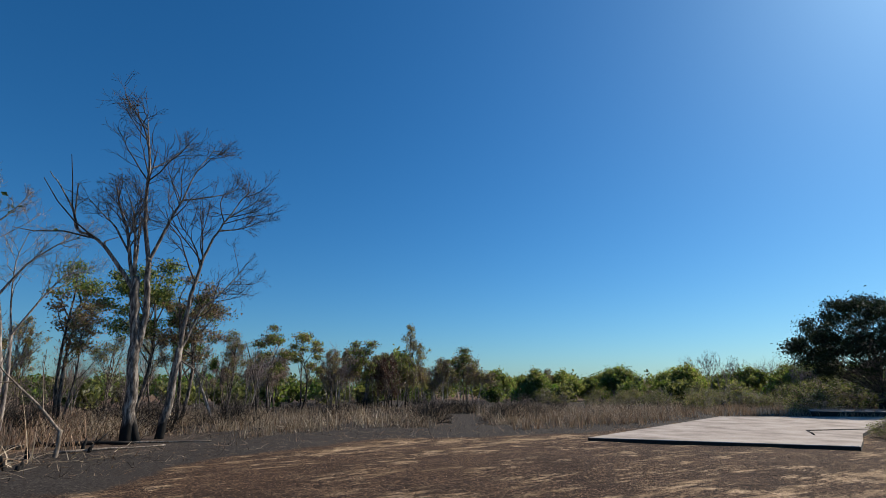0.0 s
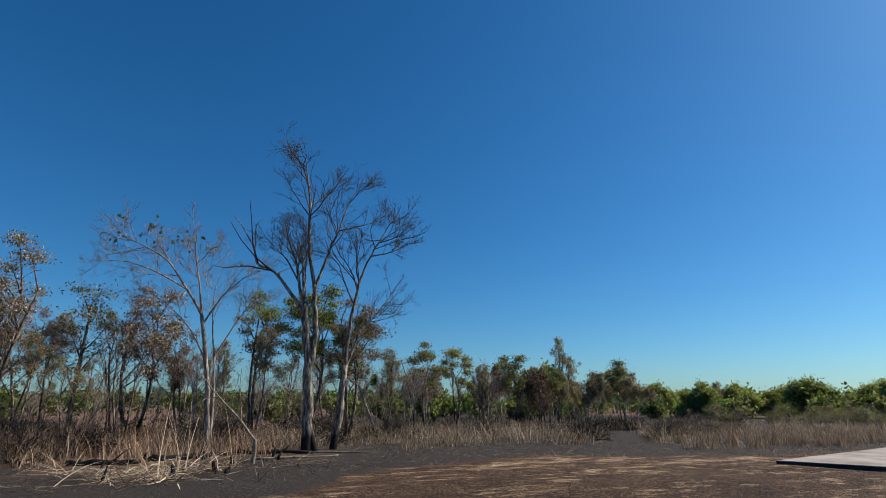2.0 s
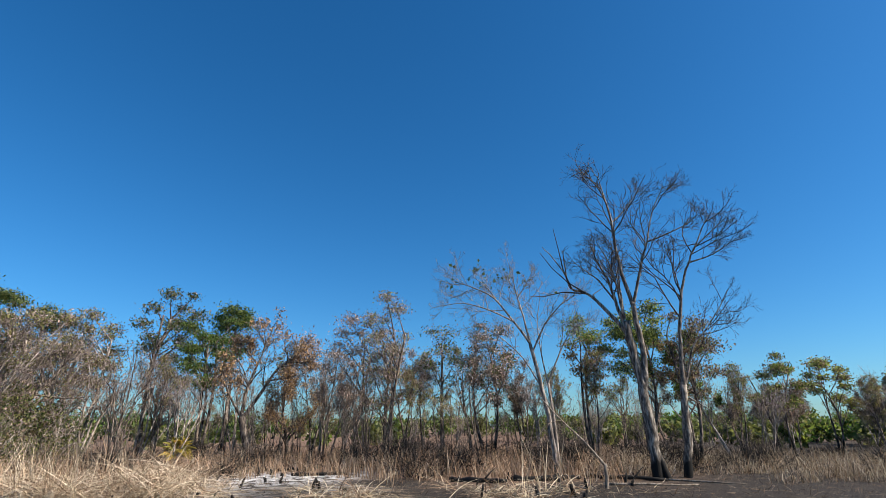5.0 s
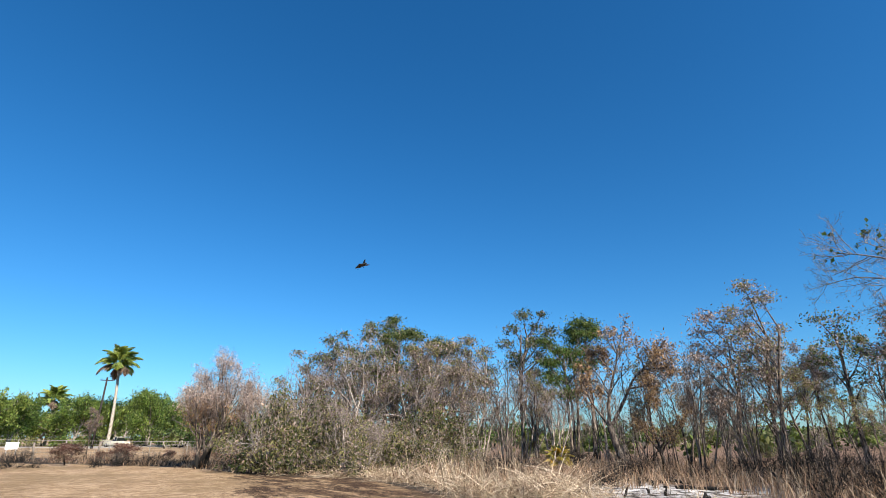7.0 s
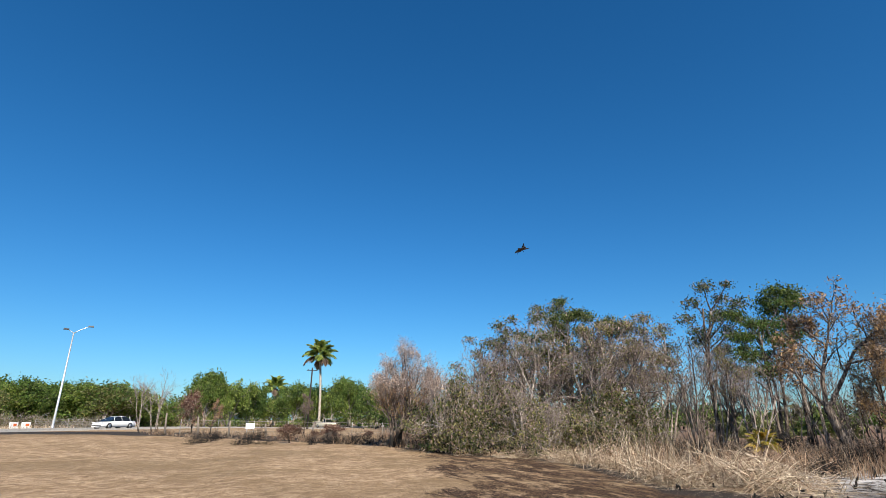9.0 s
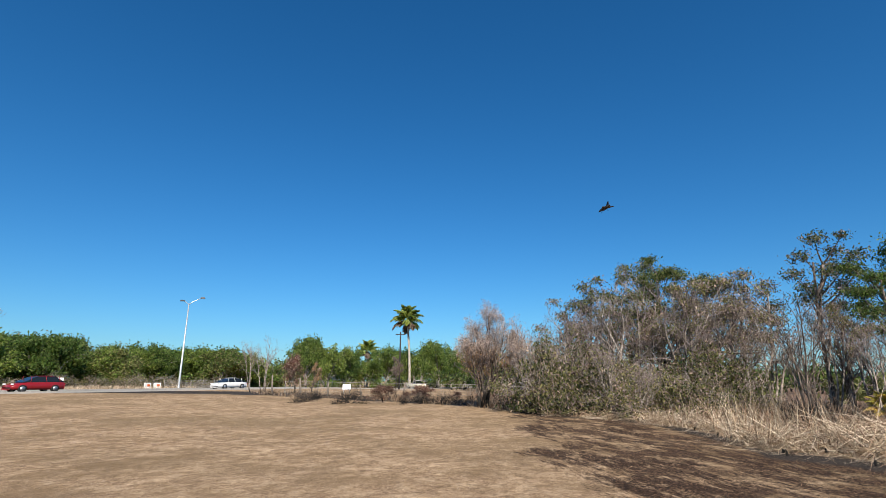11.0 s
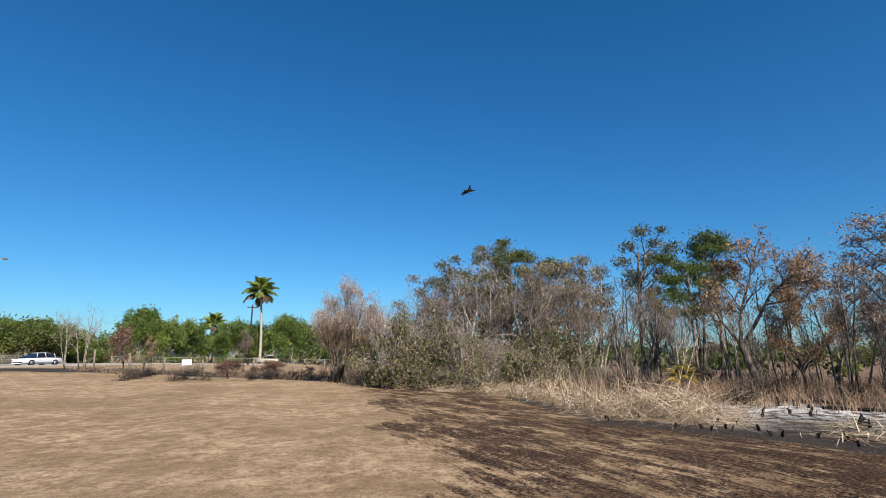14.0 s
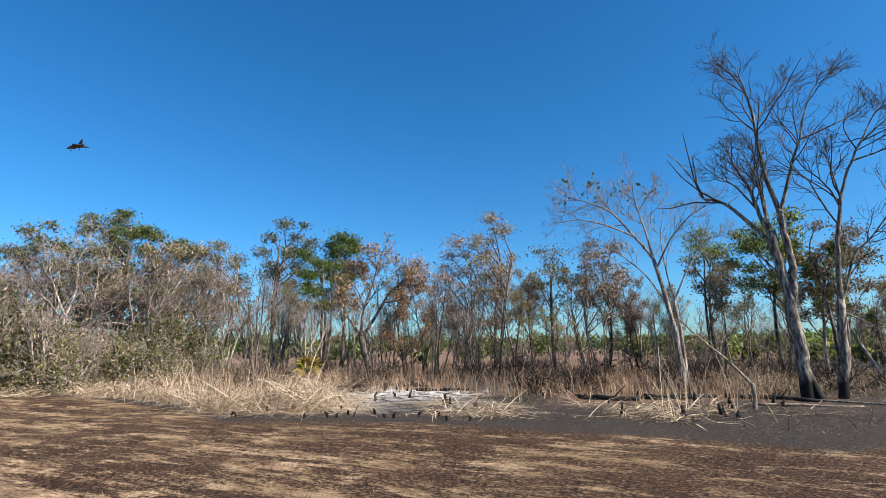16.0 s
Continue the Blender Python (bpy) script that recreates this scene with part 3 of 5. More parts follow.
hero("dead_tree", "tall dead tree, bare, with several pale stems from one scorched foot", 30.1, 19.3, 11, (
    (((0.0, 0, -0.2), (0.01, 0, 0.7), (-0.03, 0, 1.6), (-0.08, 0, 2.5), (-0.16, 0, 3.2), (-0.31, 0, 4.2), (-0.42, 0, 5.1)), 0.25, 0.17, 9),
    (((-0.08, 0, 2.7), (0.03, 0, 3.6), (0.06, 0, 4.1), (-0.08, 0, 5.0), (-0.1, 0, 5.8)), 0.15, 0.11, 9),
    (((0.31, 0, -0.1), (0.21, 0, 0.3), (0.05, 0, 0.8)), 0.14, 0.16, 9),
    (((-0.1, 0, 5.7), (-0.37, 0, 6.9), (-0.46, 0, 7.9), (-0.49, 0, 9.0), (-0.63, 0, 9.9), (-0.70, 0, 10.3), (-0.8, 0, 10.9)), 0.105, 0.015, 1),
    (((-0.08, 0, 5.7), (0.17, -0.1, 6.5), (0.41, -0.2, 7.3), (0.64, -0.2, 7.9), (0.93, -0.2, 9.0), (1.45, -0.2, 10.0)), 0.085, 0.015, 1),
    (((0.64, -0.2, 7.9), (1.3, -0.2, 8.1), (2.0, -0.1, 8.4), (2.5, 0, 8.8)), 0.04, 0.01, 1),
    (((-0.4, 0, 4.65), (-0.81, 0.1, 5.3), (-1.11, 0.2, 5.7), (-1.49, 0.3, 6.2), (-1.98, 0.3, 6.45), (-2.26, 0.3, 6.53), (-2.36, 0.3, 7.1), (-2.86, 0.2, 7.9), (-3.2, 0.2, 8.3)), 0.10, 0.015, 3),
    (((-2.35, 0.3, 7.0), (-2.38, 0.3, 7.6), (-2.42, 0.3, 8.1)), 0.04, 0.02, 3),
    (((-0.42, 0, 4.9), (-0.71, 0.2, 6.0), (-0.86, 0.3, 6.8), (-1.17, 0.4, 7.5), (-1.36, 0.4, 8.2)), 0.09, 0.03, 1),
    (((-0.62, 0.2, 5.8), (-1.19, 0.3, 6.8), (-1.6, 0.5, 7.2), (-2.1, 0.5, 7.7)), 0.05, 0.012, 1),
    (((-0.45, 0, 5.2), (-0.53, -0.2, 6.2), (-0.71, -0.3, 7.2), (-1.07, -0.4, 8.0)), 0.08, 0.015, 1),
    (((-0.42, 0, 5.2), (-0.48, 0.2, 6.3), (-0.55, 0.3, 7.2), (-0.61, 0.3, 8.3)), 0.06, 0.012, 1),
    (((-0.48, 0, 8.9), (-0.1, 0.3, 9.3), (0.37, 0.4, 9.9), (0.77, 0.4, 10.4)), 0.04, 0.01, 1)), BARK_PALE)

hero("dead_tree", "leaning dead tree, bare and forked, with burnt foot", 27.5, 20.0, 23, (
    (((-0.02, 0, -0.2), (0.18, 0, 1.0), (0.22, 0, 2.1), (0.31, 0, 2.9)), 0.19, 0.14, 9),
    (((0.31, 0, 2.8), (0.34, 0, 4.0), (0.51, 0, 5.2), (0.63, 0, 5.9), (0.85, 0, 6.7), (1.2, 0, 7.5), (1.6, 0, 8.2), (1.9, 0, 8.8)), 0.115, 0.015, 1),
    (((0.31, 0, 2.8), (0.53, 0.2, 3.4), (0.79, 0.3, 4.3), (1.3, 0.4, 4.8), (1.89, 0.4, 5.6), (2.2, 0.4, 6.2)), 0.07, 0.012, 1),
    (((1.05, 0, 7.2), (1.9, 0, 7.4), (2.9, 0, 8.0)), 0.04, 0.01, 1),
    (((0.66, 0, 6.1), (0.55, 0.2, 7.2), (0.37, 0.2, 8.1)), 0.04, 0.01, 1),
    (((1.3, 0, 7.7), (1.84, 0.1, 8.2), (2.7, 0.1, 8.9)), 0.04, 0.01, 1),
    (((0.4, 0, 2.5), (0.85, -0.2, 2.2), (1.5, -0.1, 1.6)), 0.035, 0.012, 3)), BARK_PALE)

hero("dead_tree", "pale dead tree with arching stems and a few dark leaves", 39.4, 20.8, 37, (
    (((0.0, 0, -0.2), (-0.1, 0, 1.4), (-0.35, 0, 3.0), (-0.7, 0, 4.7)), 0.13, 0.085, 9),
    (((0.08, 0.2, -0.2), (0.05, 0.2, 1.6), (-0.1, 0.3, 3.2)), 0.09, 0.06, 9),
    (((-0.7, 0, 4.7), (-1.3, 0, 5.6), (-2.0, 0, 6.6), (-2.9, 0, 7.1), (-3.7, 0, 7.4)), 0.075, 0.015, 1),
    (((-0.7, 0, 4.7), (-0.9, 0.2, 5.8), (-1.2, 0.2, 7.0), (-1.25, 0.2, 7.9)), 0.065, 0.015, 1),
    (((-1.3, 0, 5.6), (-2.3, -0.2, 6.1), (-3.3, -0.3, 6.4), (-4.1, -0.3, 6.3)), 0.045, 0.012, 1),
    (((-0.6, 0, 4.4), (-0.1, -0.2, 5.4), (0.6, -0.2, 6.2), (1.2, -0.2, 6.5)), 0.055, 0.012, 1),
    (((-1.1, 0.2, 6.6), (-0.7, 0.3, 7.2), (-0.4, 0.3, 7.8)), 0.035, 0.01, 1),
    (((-2.0, 0, 6.6), (-2.4, 0.3, 7.2), (-3.0, 0.3, 7.7)), 0.035, 0.01, 1),
    (((-0.35, 0, 3.0), (-1.0, 0.3, 4.2), (-2.0, 0.5, 5.2), (-2.9, 0.5, 5.6)), 0.045, 0.012, 1),
    (((-0.1, 0.3, 3.2), (0.4, 0.3, 4.3), (0.9, 0.3, 5.2), (1.5, 0.3, 5.6)), 0.05, 0.012, 1),
    (((-0.1, 0.3, 3.1), (-0.3, 0.5, 4.4), (-0.4, 0.6, 5.6), (-0.2, 0.6, 6.6)), 0.045, 0.012, 1)), BARK_DULL, (0.11, 0.17, 0.07, 6.9))

hero("scorched_tree", "crooked fire-scorched tree with a thick leaning trunk and rust-orange leaves", 69.9, 26.5, 53, (
    (((0.1, 0, -0.2), (0.02, 0, 0.5), (-0.2, 0, 1.3), (-0.45, 0, 2.1)), 0.27, 0.20, 9),
    (((-0.45, 0, 2.1), (-0.3, 0.2, 3.4), (0.14, 0.3, 4.9), (0.5, 0.3, 6.0)), 0.13, 0.015, 1),
    (((-0.45, 0, 2.0), (0.19, -0.1, 2.9), (0.8, -0.2, 4.1), (1.6, -0.2, 4.8), (2.1, -0.2, 5.2)), 0.14, 0.015, 1),
    (((-0.45, 0, 2.1), (-1.0, 0.1, 2.9), (-1.4, 0.1, 3.8), (-1.8, 0.1, 4.5)), 0.09, 0.012, 1),
    (((0.6, -0.2, 3.7), (1.3, -0.5, 3.8), (2.0, -0.6, 3.7)), 0.06, 0.012, 1),
    (((0.0, 0.3, 4.5), (-0.6, 0.5, 5.2), (-1.0, 0.5, 5.7)), 0.05, 0.012, 1)), BARK_BURNT, None, ([ORANGE, BROWN], 4, 0.14, 0.12))

hero("snapped_stem", "snapped dead stem leaning from its stump", 34.9, 16.3, 41, (
    (((-0.05, 0, -0.15), (-0.03, 0, 0.4), (-0.05, 0, 0.62)), 0.075, 0.06, 9),
    (((-0.05, 0, 0.58), (-0.59, 0.1, 1.24), (-1.15, 0.2, 1.76), (-1.7, 0.3, 2.4)), 0.05, 0.02, 3),
    (((-1.15, 0.2, 1.76), (-1.5, 0.1, 1.72), (-1.9, 0, 1.3)), 0.025, 0.01, 3)), TWIG_TAN)

hero("scorched_tree", "dark crooked tree with a long low limb among grey twigs", 90.4, 29.2, 61, (
    (((0, 0, -0.2), (0.1, 0, 1.2), (0.35, 0, 2.3)), 0.16, 0.13, 9),
    (((0.35, 0, 2.3), (1.5, -0.1, 3.0), (2.2, -0.2, 4.2), (2.9, -0.2, 5.5)), 0.10, 0.015, 1),
    (((1.5, -0.1, 3.0), (2.6, -0.4, 2.85), (3.6, -0.5, 3.0)), 0.06, 0.012, 1),
    (((0.35, 0, 2.3), (0.0, 0.2, 3.6), (0.3, 0.2, 4.8), (0.1, 0.2, 6.0)), 0.08, 0.012, 1),
    (((0.9, 0, 2.7), (1.1, 0.3, 3.8), (1.7, 0.4, 5.0)), 0.05, 0.012, 1)), BARK_BURNT)

hero("dead_tree", "pale forked dead tree within the grey thicket", 96.6, 29.5, 67, (
    (((0, 0, -0.2), (-0.1, 0, 1.6), (0.1, 0, 3.0)), 0.10, 0.08, 9),
    (((0.1, 0, 3.0), (-0.3, 0, 3.9), (-0.7, 0, 5.0), (-0.6, 0, 6.0)), 0.07, 0.012, 1),
    (((0.1, 0, 3.0), (0.4, 0.2, 4.2), (0.3, 0.3, 5.6), (0.7, 0.3, 6.4)), 0.06, 0.012, 1)), BARK_GREY)


# ---- larger trees with crowns of leaf clumps ----
def clump_tree(label, az, r, h, wide, low, clumps, mats, bk=BARK_BURNT, leaf=0.135, per=190, puff=0.46, stems=1, lean=0.0, dome=False, split=None, seed=0):
    """A tree whose limbs each carry a flat clump of leaves, set apart with sky between, in a crown of that width from low to h."""
    rng = np.random.default_rng(int(az * 10) + 900 + seed)
    ob = thing("tree", label, "tree")
    boles = []
    for k in range(stems):
        off = rng.normal(size=2) * (0.0 if stems == 1 else 0.25)
        t = np.linspace(0, 1, 8)
        bend = rng.normal(size=2) * 0.25
        top = (low + 0.55 * (h - low))
        pts = np.stack((off[0] * (1 + 2 * t) + lean * t + bend[0] * np.sin(3 * t), off[1] * (1 + 2 * t) + bend[1] * np.sin(3 * t), -0.2 + t * (top + 0.2)), 1)
        boles.append(pts)
    thick = 0.016 * h * (1.9 if dome else 1.0)
    b = Build()
    for pts in boles:
        b.tube(pts, np.linspace(thick, thick * 0.4, len(pts)) * (1 if stems == 1 else 0.75), 8)
    # spread the clumps by taking the farthest of a few tries
    got = []
    while len(got) < clumps:
        best, far = None, -1
        for _ in range(14):
            q = rng.uniform(-1, 1, 3)
            flat = math.hypot(q[0], q[1])
            if flat > 1 or (dome and (flat ** 2 + q[2] ** 2 > 1 or flat ** 2 + max(q[2], 0) ** 2 < 0.35)) or (not dome and flat > 1.05 - 0.45 * max(0, q[2]) - 0.3 * max(0, -q[2])):
                continue
            p = np.array((q[0] * wide / 2 + lean, q[1] * wide / 2, (low + h) / 2 + q[2] * (h - low) / 2 - puff * 0.35))
            if dome:
                p[2] = low + max(q[2] * 0.5 + 0.5, 0.05) * (h - low) * (1 - 0.25 * flat ** 3) - puff * 0.35
            d = min([np.linalg.norm((p - g) * (1, 1, 1.5)) for g in got], default=9)
            if d > far:
                best, far = p, d
        if best is not None:
            got.append(best)
    q = []
    for c in got:
        pts = boles[rng.integers(len(boles))]
        z0 = min(max(c[2] - (0.45 + rng.uniform(0.2, 0.5)) * np.hypot(*(c[:2] - pts[-1][:2])) - 0.5, low * 0.55), pts[-1][2])
        s0 = np.array([np.interp(z0, pts[:, 2], pts[:, k]) for k in range(3)])
        mid = (s0 + c) / 2 + np.append(rng.normal(size=2) * 0.15, 0.05 + rng.normal() * 0.15)
        t = np.linspace(0, 1, 6)[:, None]
        way = s0 * (1 - t) ** 2 + 2 * mid * t * (1 - t) + c * t ** 2
        b.tube(way, np.linspace(thick * (0.16 if dome else 0.34), 0.012, 6), 5, 0, cap=False)
        size = puff * rng.uniform(0.65, 1.3)
        for _ in range(9):
            d = unit(rng.normal(size=3) * (1, 1, 0.5) + UP * 0.35)
            s1 = way[rng.integers(3, 6)]
            e = s1 + d * size * rng.uniform(0.7, 1.3)
            b.tube([s1, (s1 + e) / 2 + rng.normal(size=3) * 0.04, e], (0.012, 0.008, 0.004), 3, 1 if isinstance(bk, list) else 0, cap=False)
        k = rng.poisson(1.3 * per * (size / puff) ** 2)
        ctr = rng.normal(size=(k, 3)) * (size * 0.62, size * 0.62, size * 0.36) + c
        q.append(ctr)
    part("trunk", b.mesh("trunk", bk), ob)
    c = np.concatenate(q)
    k = len(c)
    u = rng.normal(size=(k, 3)) + (0, 0, -0.5)
    u /= np.linalg.norm(u, axis=1)[:, None]
    w = np.cross(u, rng.normal(size=(k, 3)))
    w /= np.linalg.norm(w, axis=1)[:, None] + 1e-9
    L = leaf * rng.uniform(0.6, 1.4, (k, 1))
    nrm = np.cross(u, w) * L * 0.12
    quads = np.stack((c - u * L / 2, c + w * L * 0.22 + nrm, c + u * L / 2, c - w * L * 0.22 + nrm), 1)
    part("crown", crown_mesh(rng, "crown", quads, mats, split), ob)
    return place(ob, at(az, r), az)


GREY_BK, BURNT_BK = [BARK_DULL, TWIG_MAUVE], BARK_BURNT
clump_tree("olive-leaved tree with pale twigs, half scorched", 98.6, 32.5, 7.5, 4.4, 3.0, 23, [OLIVE, OLIVE, GREYLEAF], GREY_BK, per=255, stems=2)
clump_tree("sparse olive tree with many bare grey twigs", 101.4, 32.3, 6.4, 3.4, 2.6, 15, [OLIVE, GREYLEAF], GREY_BK, per=155, stems=2)
clump_tree("tall olive and grey-leaved tree above the thicket", 95.0, 33, 8.7, 3.8, 3.6, 26, [OLIVE, OLIVE, GREEN, GREYLEAF], GREY_BK, per=297, stems=2)
clump_tree("tall tree with a dark green top over bare grey twigs", 92.2, 33, 8.8, 2.6, 6.6, 9, [GREEN_DARK, GREEN, OLIVE], GREY_BK, per=481, stems=1)
clump_tree("grey-leaved tree with pink-brown dead leaves", 91.0, 31.5, 7.0, 4.4, 3.0, 19, [GREYLEAF, OLIVE, OLIVE], GREY_BK, per=170, stems=2, seed=3)
clump_tree("spreading grey tree with dull olive leaf clumps", 88.0, 32, 7.2, 4.2, 3.2, 19, [GREYLEAF, OLIVE, OLIVE, BROWN], GREY_BK, per=229, stems=2)
clump_tree("slim tree with a small green tuft on top", 88.1, 33, 7.6, 1.3, 6.5, 4, [GREEN_DARK, OLIVE], GREY_BK, per=368)
clump_tree("dull olive tree with pinkish dead leaves", 84.7, 32.5, 7.7, 3.2, 3.8, 20, [OLIVE, OLIVE, GREYLEAF, BROWN], GREY_BK, per=311, stems=2)
clump_tree("tall dusky olive-green tree on slim dark stems", 78.9, 32.5, 9.3, 2.9, 5.2, 16, [OLIVE, GREEN_DARK, OLIVE, GREYLEAF], BURNT_BK, per=273, stems=2, lean=0.35)
clump_tree("leafy eucalypt with a bright green crown on dark stems", 74.4, 31, 7.6, 3.2, 4.0, 19, [GREEN, GREEN_ROAD, OLIVE], BURNT_BK, per=441, stems=3)
clump_tree("slender tree with a flat dark green top", 72.4, 32.5, 8.2, 2.1, 7.2, 6, [GREEN_DARK, GREEN], BURNT_BK, per=399)
clump_tree("tall scorched tree with grey-brown dead leaves", 57.0, 28, 8.5, 2.5, 2.9, 21, [BROWN, GREYLEAF, OLIVE], BURNT_BK, per=252, leaf=0.125, stems=2)
clump_tree("scorched tree with dull brown leaves and thin stems", 60.8, 28, 7.1, 2.0, 2.8, 14, [BROWN, GREYLEAF], BURNT_BK, per=231, leaf=0.125, stems=2)
clump_tree("thin dark tree with sparse olive-brown leaves", 50.6, 28, 7.2, 1.7, 3.0, 10, [OLIVE, BROWN, GREEN_DARK], BURNT_BK, per=126, leaf=0.125, stems=1)
clump_tree("scorched tree with dark brown leaf clumps", 45.6, 27.5, 7.1, 2.5, 3.0, 17, [BROWN, GREYLEAF, BROWN, GREEN_DARK], BURNT_BK, per=273, leaf=0.125, stems=2)
clump_tree("eucalypt, green on top and scorched orange below", 35.4, 27, 6.8, 2.1, 3.4, 12, [GREEN, ORANGE, BROWN], BURNT_BK, per=273, leaf=0.125, stems=2, split=(5.4, 0.4))
clump_tree("broad eucalypt with dark green clumps behind dead stems", 30.4, 27.5, 7.4, 3.4, 4.2, 16, [GREEN_DARK, GREEN, OLIVE], BURNT_BK, per=357, stems=2)
clump_tree("scorched eucalypt with brown and orange dead leaves", 25.6, 27, 7.3, 2.6, 2.9, 18, [BROWN, ORANGE, BROWN, OLIVE], BURNT_BK, per=252, leaf=0.125, stems=2)
clump_tree("large round-crowned tree with layered umbrella foliage, dark from painted-in backlit shade", -39.2, 42, 7.4, 7.8, 2.1, 110, [BACKLIT], BURNT_BK, leaf=0.15, per=300, puff=0.52, stems=1, dome=True)
for i, (a, h, w) in enumerate(((18.2, 5.4, 2.4), (14.6, 5.0, 2.2), (8.6, 5.0, 2.2), (5.4, 4.4, 2.6), (-2.2, 4.6, 2.0))):
    clump_tree("slender olive-green tree with dark open stems", a, 34 + 2 * i, h, w, h * 0.5, 11, [GREEN, OLIVE, BROWN], BURNT_BK, per=231, stems=2, puff=0.36, leaf=0.15)

# ---- burnt woodland, by compass angle ----
random.seed(4)
for kind, az, r, h, v, st in (
        # round the dead trees
        ("mixed", 26.8, 28.5, 6.2, 1, 1.0), ("green", 23.0, 29, 5.0, 2, 1.0), ("bare", 20.0, 30, 4.4, 0, 1.0), ("bare", 40.5, 27, 5.0, 1, 1.0), ("thin", 38.6, 30, 4.6, 1, 0.9),
        ("brown", 42.0, 30, 5.6, 0, 1.0), ("thin", 47.4, 30, 6.0, 0, 1.0), ("thin", 52.6, 29, 5.8, 1, 1.0), ("brown", 54.4, 30, 6.0, 2, 0.9), ("bare", 58.6, 29, 5.5, 0, 1.0),
        ("rust", 66.3, 27.5, 5.6, 1, 0.8), ("bare", 62.6, 30, 5.6, 1, 1.0), ("brown", 64.0, 31, 6.6, 0, 0.9), ("thin", 67.0, 34, 6.4, 2, 1.0), ("bare", 70.6, 30, 5.4, 2, 0.9),
        ("bare", 76.6, 30, 6.0, 0, 1.0), ("bare", 79.6, 30.5, 6.4, 2, 0.9), ("grey", 77.8, 33.5, 5.8, 0, 0.8),
        # the dome of grey and olive trees
        ("grey", 85.6, 31, 6.6, 0, 0.9), ("grey", 88.9, 31, 7.2, 1, 1.0), ("grey", 93.6, 31.5, 7.2, 0, 1.0), ("grey", 97.0, 31, 6.6, 1, 0.9), ("bare", 99.6, 30.5, 6.2, 2, 1.2), ("bare", 102.4, 31, 6.6, 2, 1.1), ("bare", 103.4, 32, 6.2, 0, 1.0), ("bare", 105.4, 32, 4.8, 1, 1.1),
        ("bare", 83.8, 31, 6.2, 1, 1.1), ("bare", 91.0, 30, 6.0, 0, 1.2),
        # beyond the pale grass
        ("bare", 11.5, 36, 4.8, 1, 1.1), ("red", 6.0, 39, 4.0, 0, 0.7), ("dusky", 10.0, 40, 4.5, 0, 0.8),
        ("thin", 4.0, 45, 6.9, 0, 0.9), ("thin", 2.6, 46, 5.8, 1, 0.9), ("far", 4.9, 46, 4.6, 0, 0.7), ("dusky", 1.2, 44, 4.0, 1, 0.9), ("dusky", -2.4, 44, 4.4, 2, 0.8), ("dusky", 0.0, 48, 3.6, 0, 1.0)):
    tree(kind, az, r, h * 0.97, v, stretch=st)
for i in range(34):
    az = -5.0 - i * 1.06 + random.uniform(-0.4, 0.4)
    kind = random.choice(("far", "far", "dusky", "far", "red" if 13 < -az < 17 else "far"))
    tree(kind, az, random.uniform(62, 76), random.uniform(2.2, 3.9), random.randrange(3), stretch=random.uniform(0.75, 1.15), group="trees beyond the clearing")
for i in range(26):
    tree(random.choice(("dusky", "dusky", "bare", "thin", "brown")), random.uniform(-4, 22), random.uniform(35, 52), random.uniform(3.0, 4.8), random.randrange(3), stretch=random.uniform(0.8, 1.1), group="trees beyond the pale grass")
grove("low_trees", "low yellow-green trees along the clearing", [(random.uniform(-48, 22), random.uniform(58, 84), random.uniform(1.8, 3.1), 1.2, random.choice((0, 1, 2))) for i in range(110)], 0.36, 17)
for i in range(12):
    tree("bare", -24 - i * 1.2, random.uniform(60, 72), random.uniform(4.4, 5.4), random.randrange(3), stretch=0.9, group="trees beyond the clearing")
for a, r, h in ((-36.2, 44, 2.6), (-38.0, 45, 3.0), (-40.4, 45, 2.6), (-42.5, 44, 2.4)):
    tree("bush", a, r, h, 0, stretch=1.3, label="dark shaded shrub under the round-crowned tree")

# saplings and thin stems that fill the wood
for i in range(56):
    az = random.uniform(18, 86)
    r = random.uniform(23.5, 38)
    kind = random.choice(("stick", "stick", "bare", "stick", "bare", "thin"))
    tree(kind, az, r, random.uniform(2.4, 5.2), random.randrange(3), stretch=random.uniform(0.8, 1.1), group="saplings in the burnt wood")
for i in range(10):
    tree("stick", random.uniform(42, 68), random.uniform(22, 33), random.uniform(3.6, 6.2), random.randrange(3), stretch=random.uniform(0.6, 0.9), group="saplings in the burnt wood")
grove("deep_wood", "low green and grey trees deeper in the wood", [(random.uniform(6, 110), random.uniform(46, 70), random.uniform(1.4, 2.8), 1.2, random.choice((0, 1, 1))) for i in range(46)])
grove("far_wood", "far green treeline beyond the wood", [(random.uniform(-62, 114), random.uniform(85, 130), random.uniform(3.0, 4.9), 1.7, random.choice((0, 1, 2))) for i in range(380)])

# shrubs
for i in range(22):
    tree("bush", random.uniform(95, 104.6), random.uniform(28, 32), random.uniform(2.0, 4.0), random.randrange(3), stretch=random.uniform(0.6, 0.9), group="shrubs along the wood's edge")
for i in range(16):
    tree("bush", random.uniform(85, 99), random.uniform(26.5, 30), random.uniform(1.8, 3.4), random.randrange(3), stretch=0.9, group="shrubs along the wood's edge")
for i in range(9):
    tree("bare", random.uniform(84, 107), random.uniform(26.5, 30), random.uniform(2.5, 4.6), random.randrange(3), group="shrubs along the wood's edge", label="bare grey many-stemmed shrub at the wood's edge")
for i in range(48):
    az = random.uniform(20, 84)
    tree("twiggy", az, random.uniform(19.5, 32), random.uniform(0.8, 2.0), random.randrange(3), group="burnt shrubs")
